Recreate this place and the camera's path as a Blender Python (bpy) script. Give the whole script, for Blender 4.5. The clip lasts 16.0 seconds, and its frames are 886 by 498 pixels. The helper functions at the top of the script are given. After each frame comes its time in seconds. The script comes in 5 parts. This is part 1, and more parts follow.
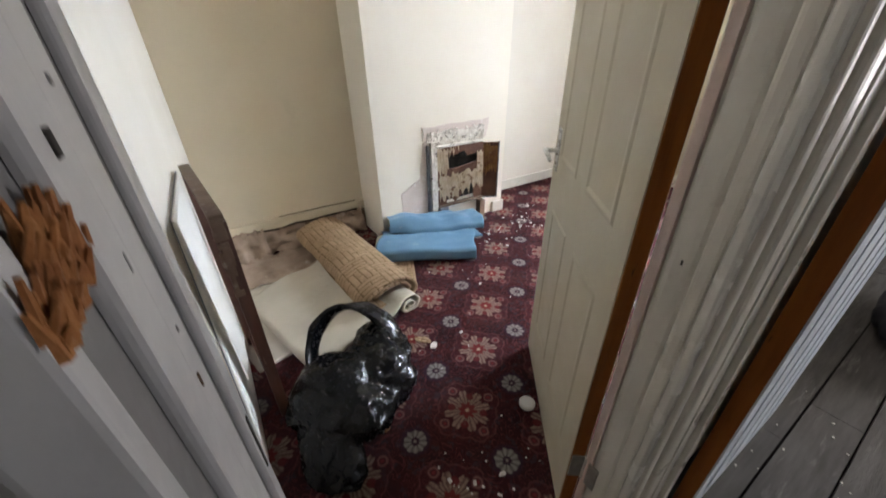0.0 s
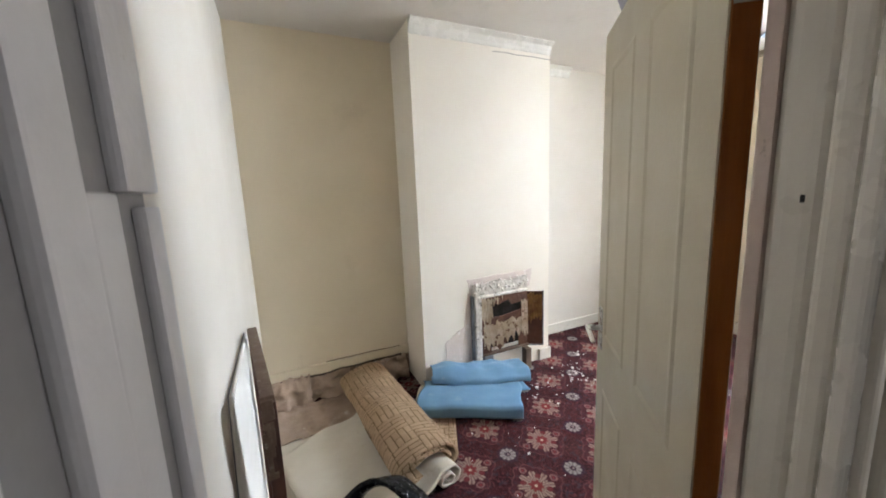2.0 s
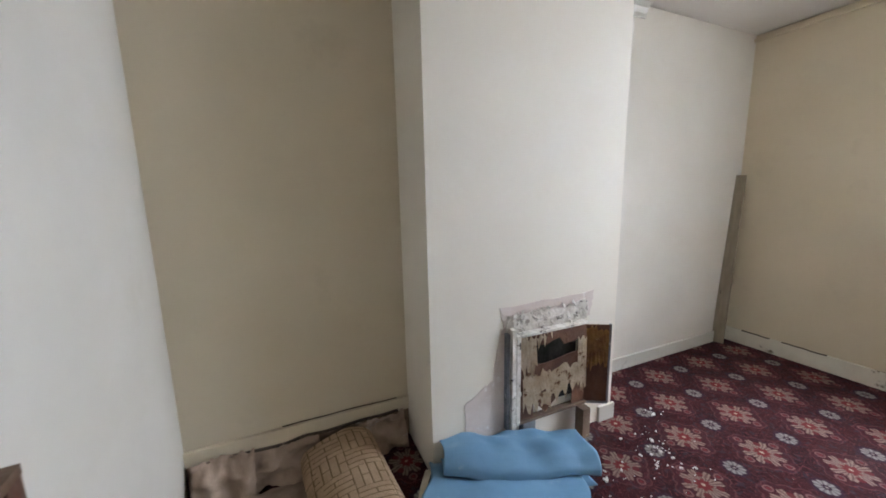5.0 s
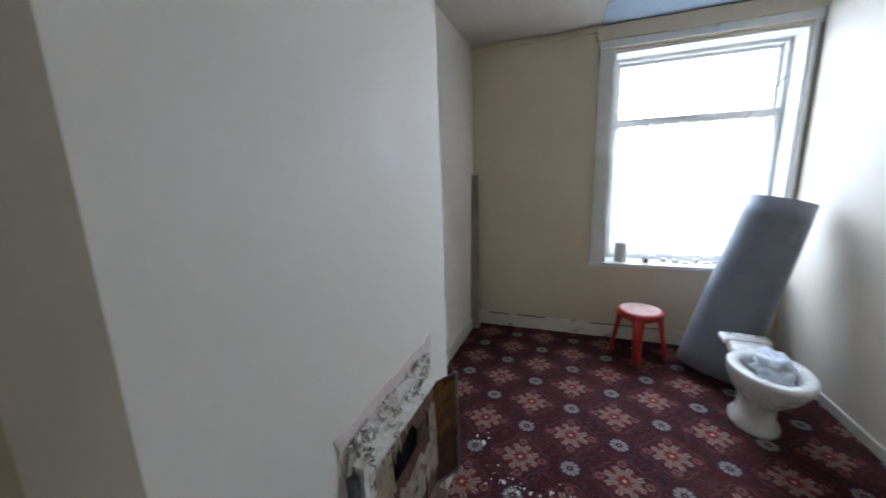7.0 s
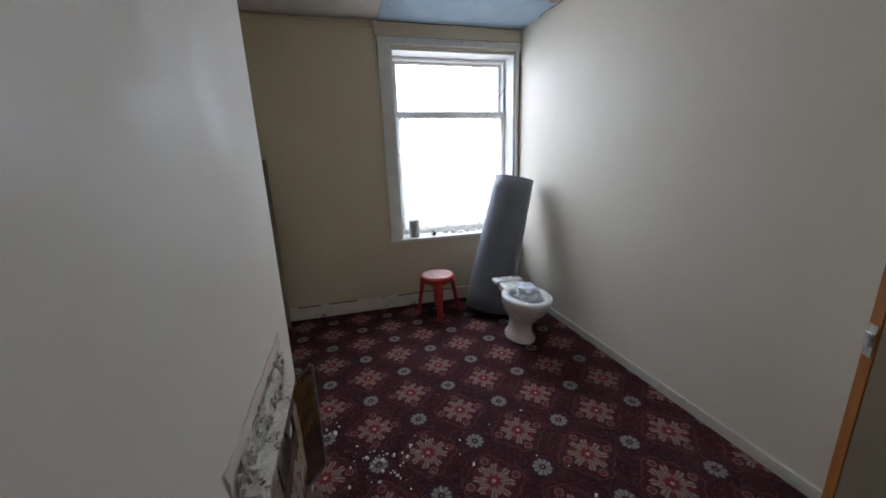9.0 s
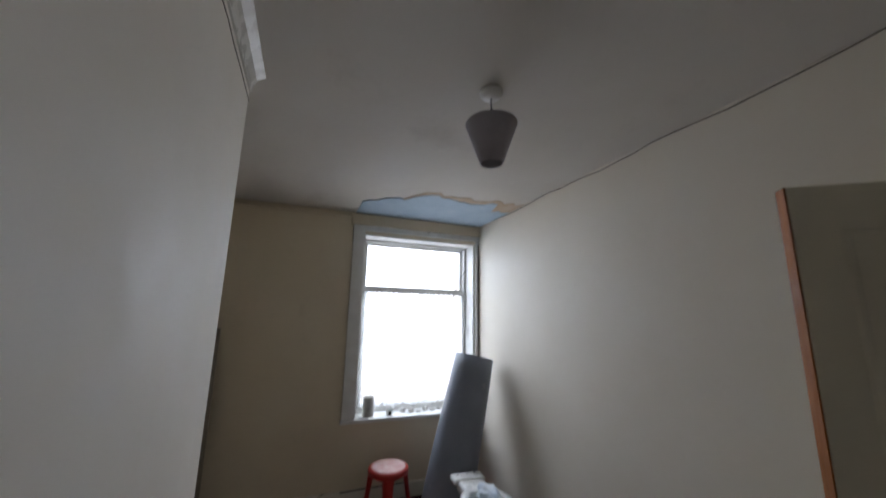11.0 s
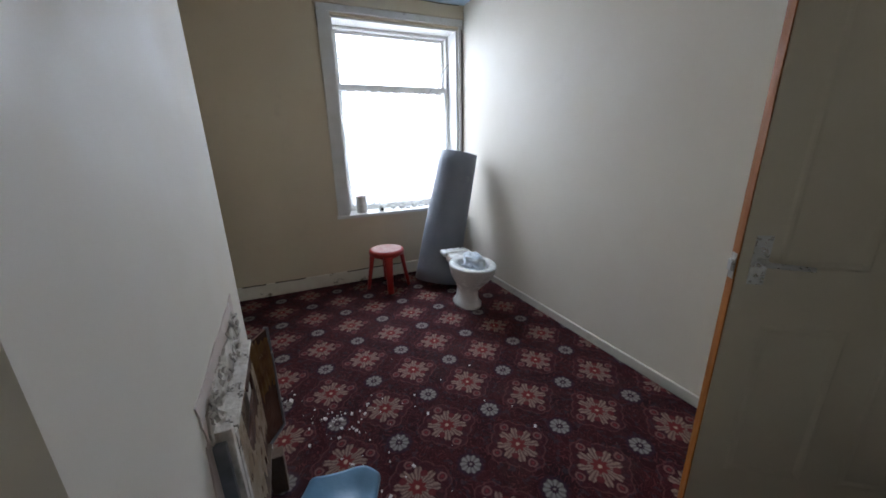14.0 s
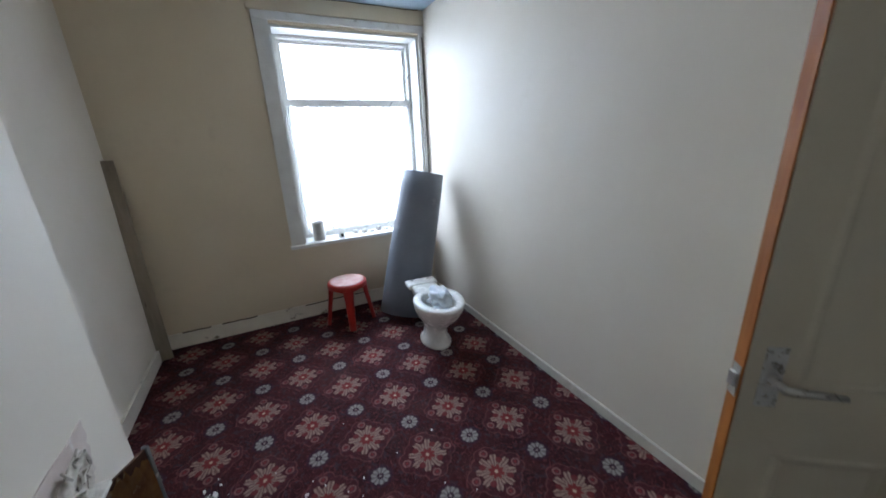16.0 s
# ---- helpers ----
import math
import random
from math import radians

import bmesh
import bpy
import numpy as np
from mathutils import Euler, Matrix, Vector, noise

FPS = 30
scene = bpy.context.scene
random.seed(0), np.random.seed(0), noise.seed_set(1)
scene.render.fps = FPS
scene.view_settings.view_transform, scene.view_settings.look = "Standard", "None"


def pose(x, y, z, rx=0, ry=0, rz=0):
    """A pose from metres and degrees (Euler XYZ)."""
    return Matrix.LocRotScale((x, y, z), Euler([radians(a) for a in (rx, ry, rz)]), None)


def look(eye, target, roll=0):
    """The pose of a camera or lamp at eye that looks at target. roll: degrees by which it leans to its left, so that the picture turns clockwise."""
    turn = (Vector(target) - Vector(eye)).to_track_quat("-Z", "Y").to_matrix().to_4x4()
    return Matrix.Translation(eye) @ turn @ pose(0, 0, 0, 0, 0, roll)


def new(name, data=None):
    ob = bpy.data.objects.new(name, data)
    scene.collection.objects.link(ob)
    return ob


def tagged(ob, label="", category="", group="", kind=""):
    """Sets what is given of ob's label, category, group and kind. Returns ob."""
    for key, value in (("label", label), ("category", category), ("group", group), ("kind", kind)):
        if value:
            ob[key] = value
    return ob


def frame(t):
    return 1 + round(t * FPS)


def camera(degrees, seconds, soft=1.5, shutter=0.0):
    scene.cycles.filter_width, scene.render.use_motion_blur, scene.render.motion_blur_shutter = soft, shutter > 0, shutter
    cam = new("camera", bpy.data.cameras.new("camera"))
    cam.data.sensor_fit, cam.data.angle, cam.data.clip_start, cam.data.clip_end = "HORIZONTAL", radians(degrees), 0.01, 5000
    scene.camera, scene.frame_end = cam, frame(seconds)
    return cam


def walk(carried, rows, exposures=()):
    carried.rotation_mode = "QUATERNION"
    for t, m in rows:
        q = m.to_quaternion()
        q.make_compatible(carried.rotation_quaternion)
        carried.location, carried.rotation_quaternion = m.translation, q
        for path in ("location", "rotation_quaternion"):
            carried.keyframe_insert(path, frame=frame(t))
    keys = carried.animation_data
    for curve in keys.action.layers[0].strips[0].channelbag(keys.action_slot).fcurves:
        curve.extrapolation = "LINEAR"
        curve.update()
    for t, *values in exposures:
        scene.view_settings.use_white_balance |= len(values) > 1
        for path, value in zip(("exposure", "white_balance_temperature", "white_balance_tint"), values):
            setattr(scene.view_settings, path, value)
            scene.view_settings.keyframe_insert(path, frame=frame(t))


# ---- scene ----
cam = camera(103.3, 16.0, soft=1.7, shutter=0.3)
PATH = [
    (0, (0.306, -0.270, 1.324), (1.229, 1.204, 0.336), -1.1),
    (0.5, (0.309, -0.274, 1.250), (1.162, 1.120, 0.104), -0.2),
    (1, (0.310, -0.277, 1.309), (1.148, 1.182, 0.229), -0.8),
    (1.5, (0.299, -0.266, 1.350), (1.179, 1.420, 0.730), -1.5),
    (2, (0.333, -0.27, 1.501), (1.161, 1.523, 1.188), -2.4),
    (2.5, (0.348, -0.27, 1.526), (1.188, 1.53, 1.291), -1.9),
    (3, (0.382, -0.259, 1.516), (1.205, 1.534, 1.186), -2.8),
    (3.5, (0.452, -0.06, 1.466), (1.178, 1.771, 1.115), -0.5),
    (3.7, (0.495, 0.032, 1.465), (1.197, 1.875, 1.13), -1.1),
    (5.8, (0.787, 0.905, 1.391), (1.815, 2.592, 1.08), -1.6),
    (6, (0.826, 0.966, 1.413), (2.064, 2.512, 1.13), -1.7),
    (6.2, (0.861, 1.062, 1.409), (2.293, 2.433, 1.145), -2.5),
    (6.5, (0.889, 1.231, 1.38), (2.485, 2.417, 1.162), -3.7),
    (7, (0.984, 1.51, 1.467), (2.816, 2.211, 1.079), -1.9),
    (7.5, (0.999, 1.503, 1.433), (2.979, 1.665, 1.195), -5.1),
    (8, (0.926, 1.655, 1.384), (2.844, 1.311, 0.932), -4.3),
    (10.3, (0.926, 1.789, 1.494), (2.783, 1.142, 1.128), -0.6),
    (10.5, (0.942, 1.736, 1.505), (2.831, 1.1, 1.341), 0.1),
    (11, (0.876, 1.761, 1.639), (2.709, 1.054, 2.011), 1.1),
    (11.5, (0.812, 1.792, 1.713), (2.542, 1.068, 2.41), -0.1),
    (12, (0.807, 1.796, 1.712), (2.533, 1.042, 2.386), -0.6),
    (12.5, (0.825, 1.792, 1.689), (2.586, 1.013, 2.228), -0.9),
    (13, (0.86, 1.77, 1.616), (2.681, 0.95, 1.719), -2.3),
    (13.5, (0.864, 1.766, 1.402), (2.671, 0.991, 1.033), -1.5),
    (14, (0.824, 1.817, 1.354), (2.575, 1.041, 0.779), -1.4),
    (14.5, (0.802, 1.802, 1.369), (2.539, 0.999, 0.787), -1.6),
    (15, (0.779, 1.752, 1.34), (2.374, 0.695, 0.758), -1.6),
    (15.5, (0.905, 1.654, 1.383), (2.538, 0.661, 0.796), -1.6),
    (16, (1.068, 1.49, 1.532), (2.784, 0.65, 0.939), -2.7),
]
walk(cam, [(t, look(eye, target, roll)) for t, eye, target, roll in PATH], [
    (0.0, 0.95, 7450, 22), (0.5, 1.25, 7400, 22), (1.0, 1.4, 7400, 22), (1.5, 1.1, 7400, 22), (2.5, 0.9, 7500, 23), (3.5, 0.65, 7400, 24), (5.8, 0.3, 6950, 23), (6.5, 0.15, 6800, 23), (7.0, -0.55, 6600, 21), (7.5, -1.0, 6850, 22), (8.0, -1.3, 7100, 23),
    (10.3, -1.1, 7100, 23), (11.0, -1.5, 7150, 24), (12.5, -1.45, 7150, 24), (13.3, -1.1, 7000, 23), (14.5, -0.8, 6800, 22), (15.0, -0.62, 6700, 22), (15.5, -0.5, 6600, 21), (16.0, -0.62, 6500, 20)]
)

# ---- light ----
SKY_GLOW = 3.8
world = bpy.data.worlds.new("sky")
scene.world = world
world.use_nodes = True
wn = world.node_tree.nodes
sky = wn.new("ShaderNodeTexSky")
sky.sky_type, sky.sun_disc = "NISHITA", False
sky.sun_elevation, sky.sun_rotation = radians(38), radians(200)
wn["Background"].inputs["Strength"].default_value = 0.14
world.node_tree.links.new(sky.outputs[0], wn["Background"].inputs[0])

sun_data = bpy.data.lights.new("sun", "SUN")
sun_data.energy, sun_data.angle, sun_data.color = 1.2, radians(12), (1, 0.96, 0.9)
sun_lamp = new("sun", sun_data)
sun_lamp.matrix_world = look((0, 0, 10), (0.2, 0.6, 9.3))


def window_light(name, y0, y1, z0, z1, x, watts, tint, fall, turn=0.0):
    data = bpy.data.lights.new(name, "AREA")
    data.shape, data.size, data.size_y = "RECTANGLE", y1 - y0, z1 - z0
    data.energy, data.color = watts, tint
    ob = new(name, data)
    ob.matrix_world = look((x, (y0 + y1) / 2, (z0 + z1) / 2), (x - 1, (y0 + y1) / 2 + turn, (z0 + z1) / 2 - fall))
    return ob


window_light("daylight_bedroom", -0.4, 2.0, 1.5, 4.0, 5.5, 770, (0.59, 0.80, 1.0), 0.65)
window_light("daylight_boarded_room", -2.3, -1.1, 0.8, 2.2, 4.85, 42, (0.80, 0.91, 1.0), 0.35)


# ---- materials ----
def mat(name, rough=0.6, metal=0.0, spec=0.5):
    m = bpy.data.materials.new(name)
    m.use_nodes = True
    b = m.node_tree.nodes["Principled BSDF"]
    b.inputs["Roughness"].default_value, b.inputs["Metallic"].default_value = rough, metal
    b.inputs["Specular IOR Level"].default_value = spec
    return m, m.node_tree, b


def node(nt, kind, **values):
    n = nt.nodes.new(kind)
    for key, v in values.items():
        n.inputs[key.replace("_", " ")].default_value = v
    return n


def coords(nt, scale=(1, 1, 1), world_space=True):
    if world_space:
        src = nt.nodes.new("ShaderNodeNewGeometry").outputs["Position"]
    else:
        src = nt.nodes.new("ShaderNodeTexCoord").outputs["Object"]
    mp = nt.nodes.new("ShaderNodeMapping")
    mp.inputs["Scale"].default_value = scale
    nt.links.new(src, mp.inputs[0])
    return mp.outputs[0]


def noise_fac(nt, vec, scale, detail=4, lo=0.35, hi=0.65, rough=0.55):
    n = node(nt, "ShaderNodeTexNoise", Scale=scale, Detail=detail, Roughness=rough)
    nt.links.new(vec, n.inputs["Vector"])
    r = node(nt, "ShaderNodeMapRange", From_Min=lo, From_Max=hi)
    nt.links.new(n.outputs[0], r.inputs[0])
    return r.outputs[0]


def mix(nt, fac, a, b):
    n = nt.nodes.new("ShaderNodeMix")
    n.data_type = "RGBA"
    for sock, v in ((n.inputs[0], fac), (n.inputs[6], a), (n.inputs[7], b)):
        if isinstance(v, (int, float)):
            sock.default_value = v
        elif isinstance(v, tuple):
            sock.default_value = (*v, 1) if len(v) == 3 else v
        else:
            nt.links.new(v, sock)
    return n.outputs[2]


def calc(nt, op, a, b=0.0, c=0.0):
    n = nt.nodes.new("ShaderNodeMath")
    n.operation = op
    for sock, v in zip(n.inputs, (a, b, c)):
        if isinstance(v, (int, float)):
            sock.default_value = v
        else:
            nt.links.new(v, sock)
    return n.outputs[0]


def bump(nt, b, height, strength=0.2, distance=0.01):
    n = node(nt, "ShaderNodeBump", Strength=strength, Distance=distance)
    nt.links.new(height, n.inputs["Height"])
    nt.links.new(n.outputs[0], b.inputs["Normal"])


def mottled(name, a, b_, scale, rough=0.7, fine=90, bump_s=0.15, stain=None, stain_scale=3.0, stain_lo=0.58, stain_hi=0.72,
            stretch=(1, 1, 1), world_space=True, metal=0.0, spec=0.4, dist=0.004):
    """Two-tone material with a coarse mottle, fine relief and, where asked, stains."""
    m, nt, b = mat(name, rough, metal, spec)
    v = coords(nt, stretch, world_space)
    col = mix(nt, noise_fac(nt, v, scale, 5), a, b_)
    if stain:
        col = mix(nt, noise_fac(nt, v, stain_scale, 6, stain_lo, stain_hi, 0.65), col, stain)
    nt.links.new(col, b.inputs["Base Color"])
    bump(nt, b, noise_fac(nt, v, fine, 3, 0.3, 0.7), bump_s, dist)
    r = node(nt, "ShaderNodeMapRange", To_Min=rough - 0.1, To_Max=min(1.0, rough + 0.12))
    nt.links.new(noise_fac(nt, v, scale * 3, 3), r.inputs[0])
    nt.links.new(r.outputs[0], b.inputs["Roughness"])
    return m


M_WALL = mottled("wall_paint_cream", (0.67, 0.57, 0.42), (0.635, 0.535, 0.385), 1.6, 0.70, 160, 0.05, (0.56, 0.465, 0.33), 2.2, 0.62, 0.85)
M_BREAST = mottled("wall_paint_white", (0.775, 0.71, 0.61), (0.745, 0.675, 0.57), 1.8, 0.65, 160, 0.05, (0.69, 0.615, 0.51), 2.0, 0.64, 0.85, spec=0.5)
M_SOUTH = mottled("wall_paint_warm_white", (0.765, 0.69, 0.58), (0.735, 0.655, 0.54), 1.8, 0.62, 160, 0.05, (0.675, 0.595, 0.48), 2.0, 0.64, 0.85, spec=0.5)
M_OFFWHITE = mottled("wall_paint_darkened_white", (0.69, 0.635, 0.555), (0.655, 0.60, 0.515), 1.8, 0.72, 160, 0.05, (0.60, 0.54, 0.45), 2.0, 0.64, 0.85)
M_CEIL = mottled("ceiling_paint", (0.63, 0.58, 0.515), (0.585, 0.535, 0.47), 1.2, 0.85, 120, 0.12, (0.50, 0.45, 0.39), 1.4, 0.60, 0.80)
M_LANDWALL = mottled("landing_paint_bluish", (0.62, 0.66, 0.68), (0.54, 0.58, 0.60), 3.0, 0.6, 120, 0.05, (0.44, 0.43, 0.40), 5.0, 0.62, 0.70)
M_TRIM = mottled("gloss_paint_white", (0.64, 0.60, 0.52), (0.59, 0.55, 0.47), 3.0, 0.36, 60, 0.08, (0.42, 0.36, 0.28), 9.0, 0.72, 0.80, spec=0.5)
M_DOOR = mottled("door_paint_cream", (0.60, 0.535, 0.41), (0.56, 0.495, 0.375), 2.5, 0.48, 90, 0.06, (0.49, 0.42, 0.31), 6.0, 0.72, 0.85)
M_SASH = mottled("window_paint_white", (0.74, 0.73, 0.70), (0.66, 0.64, 0.60), 6.0, 0.45, 70, 0.15, (0.34, 0.31, 0.27), 12.0, 0.66, 0.74)
M_SKIRT = mottled("skirting_paint_old", (0.76, 0.71, 0.61), (0.68, 0.62, 0.52), 5.0, 0.6, 80, 0.2, (0.22, 0.17, 0.12), 7.0, 0.60, 0.66)
M_TIMBER = mottled("orange_stripped_timber", (0.33, 0.105, 0.018), (0.22, 0.062, 0.010), 6.0, 0.6, 120, 0.15, (0.07, 0.02, 0.008), 11.0, 0.66, 0.70, stretch=(6, 6, 0.6), spec=0.2)
M_PLANKS = mottled("grey_floorboard", (0.095, 0.092, 0.088), (0.060, 0.057, 0.054), 5.0, 0.75, 60, 0.3, (0.16, 0.157, 0.153), 6.0, 0.58, 0.70, stretch=(0.5, 4, 4))
M_LANDDARK = mottled("landing_paint_grey", (0.54, 0.54, 0.525), (0.49, 0.49, 0.475), 3.0, 0.6, 120, 0.05, (0.42, 0.415, 0.40), 5.0, 0.6, 0.75)
M_DARK = mottled("soot_black", (0.012, 0.010, 0.009), (0.03, 0.026, 0.022), 9.0, 0.9, 60, 0.3)
M_GLOSS = mottled("gloss_cornice_white", (0.70, 0.67, 0.60), (0.65, 0.62, 0.55), 4.0, 0.22, 60, 0.10, spec=0.6)
M_CRACK = mottled("crack_dark", (0.05, 0.036, 0.026), (0.14, 0.10, 0.07), 25.0, 0.95, 60, 0.2)
M_TANPLASTER = mottled("tan_plaster", (0.46, 0.33, 0.22), (0.55, 0.43, 0.32), 9.0, 0.9, 70, 0.3)
M_BLUEPLASTER = mottled("blue_distemper", (0.42, 0.53, 0.62), (0.36, 0.47, 0.57), 5.0, 0.85, 70, 0.2, (0.56, 0.60, 0.62), 9.0, 0.62, 0.75)
M_BAREBROWN = mottled("bare_brown_wall", (0.28, 0.19, 0.13), (0.17, 0.11, 0.075), 7.0, 0.9, 60, 0.4, (0.50, 0.43, 0.35), 9.0, 0.56, 0.64)
# Dark grey that holds the rebate shadow; some paint chips share it.
M_SHADECHIPGREY = mottled("frame_shade_and_chip_grey", (0.20, 0.20, 0.205), (0.165, 0.165, 0.17), 6.0, 0.5, 60, 0.05, (0.42, 0.42, 0.42), 14.0, 0.70, 0.74)
M_FRAMEWHITE = mottled("frame_paint_worn", (0.52, 0.53, 0.54), (0.43, 0.44, 0.455), 5.0, 0.45, 60, 0.08, (0.20, 0.17, 0.14), 16.0, 0.70, 0.73)
M_BLUEWHITE = mottled("door_paint_brushed", (0.66, 0.71, 0.76), (0.58, 0.65, 0.72), 5.0, 0.45, 60, 0.2, (0.30, 0.38, 0.42), 5.0, 0.64, 0.70, stretch=(1, 1, 0.3))
M_PINKEDGE = mottled("rubbed_pink_paint", (0.70, 0.56, 0.49), (0.62, 0.47, 0.40), 8.0, 0.5, 60, 0.2, (0.36, 0.26, 0.2), 14.0, 0.66, 0.72)
M_DUSTYBROWN = mottled("rusty_brown", (0.10, 0.06, 0.035), (0.06, 0.035, 0.02), 30.0, 0.8, 60, 0.3)
M_RAWWOOD = mottled("raw_splintered_wood", (0.38, 0.16, 0.05), (0.22, 0.08, 0.025), 30.0, 0.75, 90, 0.4, (0.5, 0.30, 0.15), 25.0, 0.6, 0.7)
M_STEEL = mottled("satin_steel", (0.62, 0.61, 0.58), (0.54, 0.53, 0.50), 20.0, 0.32, 200, 0.05, metal=1.0)
M_PLATE = mottled("dull_painted_steel", (0.32, 0.30, 0.27), (0.42, 0.40, 0.36), 30.0, 0.5, 100, 0.2, (0.15, 0.09, 0.05), 40.0, 0.6, 0.7, metal=0.6)

# Bright overcast sky seen outside the windows.
M_OVERCAST = bpy.data.materials.new("overcast_sky")
M_OVERCAST.use_nodes = True
ont = M_OVERCAST.node_tree
ont.nodes.remove(ont.nodes["Principled BSDF"])
oem = ont.nodes.new("ShaderNodeEmission")
oem.inputs["Color"].default_value, oem.inputs["Strength"].default_value = (0.96, 0.98, 1.0, 1), SKY_GLOW
ont.links.new(oem.outputs[0], ont.nodes["Material Output"].inputs[0])


def carpet_material():
    """Dark red carpet: large pale rosettes and small grey rings on a diagonal net 0.25 m apart."""
    m, nt, b = mat("patterned_carpet", 0.95, 0, 0.1)
    pos = nt.nodes.new("ShaderNodeNewGeometry").outputs["Position"]
    warp = node(nt, "ShaderNodeTexNoise", Scale=45.0, Detail=2.0)
    nt.links.new(pos, warp.inputs["Vector"])
    xyz = nt.nodes.new("ShaderNodeSeparateXYZ")
    nt.links.new(pos, xyz.inputs[0])
    wob = calc(nt, "MULTIPLY", calc(nt, "SUBTRACT", warp.outputs[0], 0.5), 0.014)
    u = calc(nt, "DIVIDE", calc(nt, "SUBTRACT", calc(nt, "ADD", xyz.outputs[0], wob), 1.136), 0.25)
    v = calc(nt, "DIVIDE", calc(nt, "SUBTRACT", calc(nt, "SUBTRACT", xyz.outputs[1], wob), 0.988), 0.25)
    p = calc(nt, "MULTIPLY", calc(nt, "ADD", u, v), 0.5)
    q = calc(nt, "MULTIPLY", calc(nt, "SUBTRACT", u, v), 0.5)

    def cell(shift):
        a = calc(nt, "SUBTRACT", calc(nt, "ADD", p, shift), calc(nt, "ROUND", calc(nt, "ADD", p, shift)))
        c = calc(nt, "SUBTRACT", calc(nt, "ADD", q, shift), calc(nt, "ROUND", calc(nt, "ADD", q, shift)))
        r = calc(nt, "MULTIPLY", calc(nt, "SQRT", calc(nt, "ADD", calc(nt, "MULTIPLY", a, a), calc(nt, "MULTIPLY", c, c))), 0.3536)
        return r, calc(nt, "ARCTAN2", a, c)

    def below(x, edge, soft=0.004):
        n = node(nt, "ShaderNodeMapRange", To_Min=1.0, To_Max=0.0)
        nt.links.new(x, n.inputs[0])
        for sock, off in ((n.inputs[1], -soft), (n.inputs[2], soft)):
            if isinstance(edge, (int, float)):
                sock.default_value = edge + off
            else:
                nt.links.new(calc(nt, "ADD", edge, off), sock)
        return n.outputs[0]

    def band(x, mid, half, soft=0.004):
        return below(calc(nt, "ABSOLUTE", calc(nt, "SUBTRACT", x, mid)), half, soft)

    # ground: maroon and plum with red scrolls and blue-grey flecks
    n1 = noise_fac(nt, pos, 7, 4)
    col = mix(nt, n1, (0.052, 0.011, 0.012), (0.030, 0.010, 0.012))
    swirl = node(nt, "ShaderNodeTexNoise", Scale=13.0, Detail=1.0, Distortion=1.6)
    nt.links.new(pos, swirl.inputs["Vector"])
    lines = calc(nt, "ABSOLUTE", calc(nt, "SUBTRACT", calc(nt, "FRACT", calc(nt, "MULTIPLY", swirl.outputs[0], 7.0)), 0.5))
    col = mix(nt, calc(nt, "MULTIPLY", below(lines, 0.10, 0.06), 0.5), col, (0.165, 0.042, 0.044))
    col = mix(nt, calc(nt, "MULTIPLY", noise_fac(nt, pos, 30, 2, 0.56, 0.62), 0.5), col, (0.042, 0.033, 0.044))
    # large rosettes: four striped cream fans, red spots between them, a red star in the middle
    r, th = cell(0.5)
    c4 = calc(nt, "COSINE", calc(nt, "MULTIPLY", th, 4.0))
    c8 = calc(nt, "COSINE", calc(nt, "MULTIPLY", th, 8.0))
    c24 = calc(nt, "COSINE", calc(nt, "MULTIPLY", th, 24.0))
    cream = mix(nt, noise_fac(nt, pos, 120, 2), (0.32, 0.225, 0.175), (0.215, 0.14, 0.11))
    # outlined scallops round each rosette, with a curl at each corner
    rim = calc(nt, "ADD", 0.126, calc(nt, "ADD", calc(nt, "MULTIPLY", c4, -0.014), calc(nt, "MULTIPLY", calc(nt, "ABSOLUTE", calc(nt, "COSINE", calc(nt, "MULTIPLY", th, 6.0))), 0.012)))
    col = mix(nt, calc(nt, "MULTIPLY", below(r, rim, 0.005), 0.4), col, (0.070, 0.015, 0.020))
    col = mix(nt, calc(nt, "MULTIPLY", band(r, rim, 0.0035, 0.003), 0.32), col, (0.21, 0.075, 0.072))
    sect = calc(nt, "ADD", calc(nt, "DIVIDE", th, math.pi / 2), 0.5)
    dth = calc(nt, "MULTIPLY", calc(nt, "SUBTRACT", sect, calc(nt, "ROUND", sect)), math.pi / 2)
    lx, ly = calc(nt, "SUBTRACT", r, 0.112), calc(nt, "MULTIPLY", dth, 0.112)
    ld = calc(nt, "SQRT", calc(nt, "ADD", calc(nt, "MULTIPLY", lx, lx), calc(nt, "MULTIPLY", ly, ly)))
    col = mix(nt, calc(nt, "MULTIPLY", band(ld, 0.017, 0.004, 0.003), 0.6), col, (0.27, 0.13, 0.115))
    col = mix(nt, calc(nt, "MULTIPLY", below(ld, 0.008, 0.003), 0.9), col, (0.17, 0.028, 0.030))
    fans = below(r, calc(nt, "ADD", 0.083, calc(nt, "ADD", calc(nt, "MULTIPLY", c8, -0.015), calc(nt, "MULTIPLY", c24, 0.004))), 0.004)
    stripe = calc(nt, "ADD", 0.68, calc(nt, "MULTIPLY", c24, 0.32))
    petal = calc(nt, "MULTIPLY", fans, stripe)
    col = mix(nt, calc(nt, "MULTIPLY", petal, 0.95), col, cream)
    sect = calc(nt, "DIVIDE", th, math.pi / 2)
    dth = calc(nt, "MULTIPLY", calc(nt, "SUBTRACT", sect, calc(nt, "ROUND", sect)), math.pi / 2)
    lx, ly = calc(nt, "SUBTRACT", r, 0.066), calc(nt, "MULTIPLY", dth, 0.066)
    ld = calc(nt, "SQRT", calc(nt, "ADD", calc(nt, "MULTIPLY", lx, lx), calc(nt, "MULTIPLY", ly, ly)))
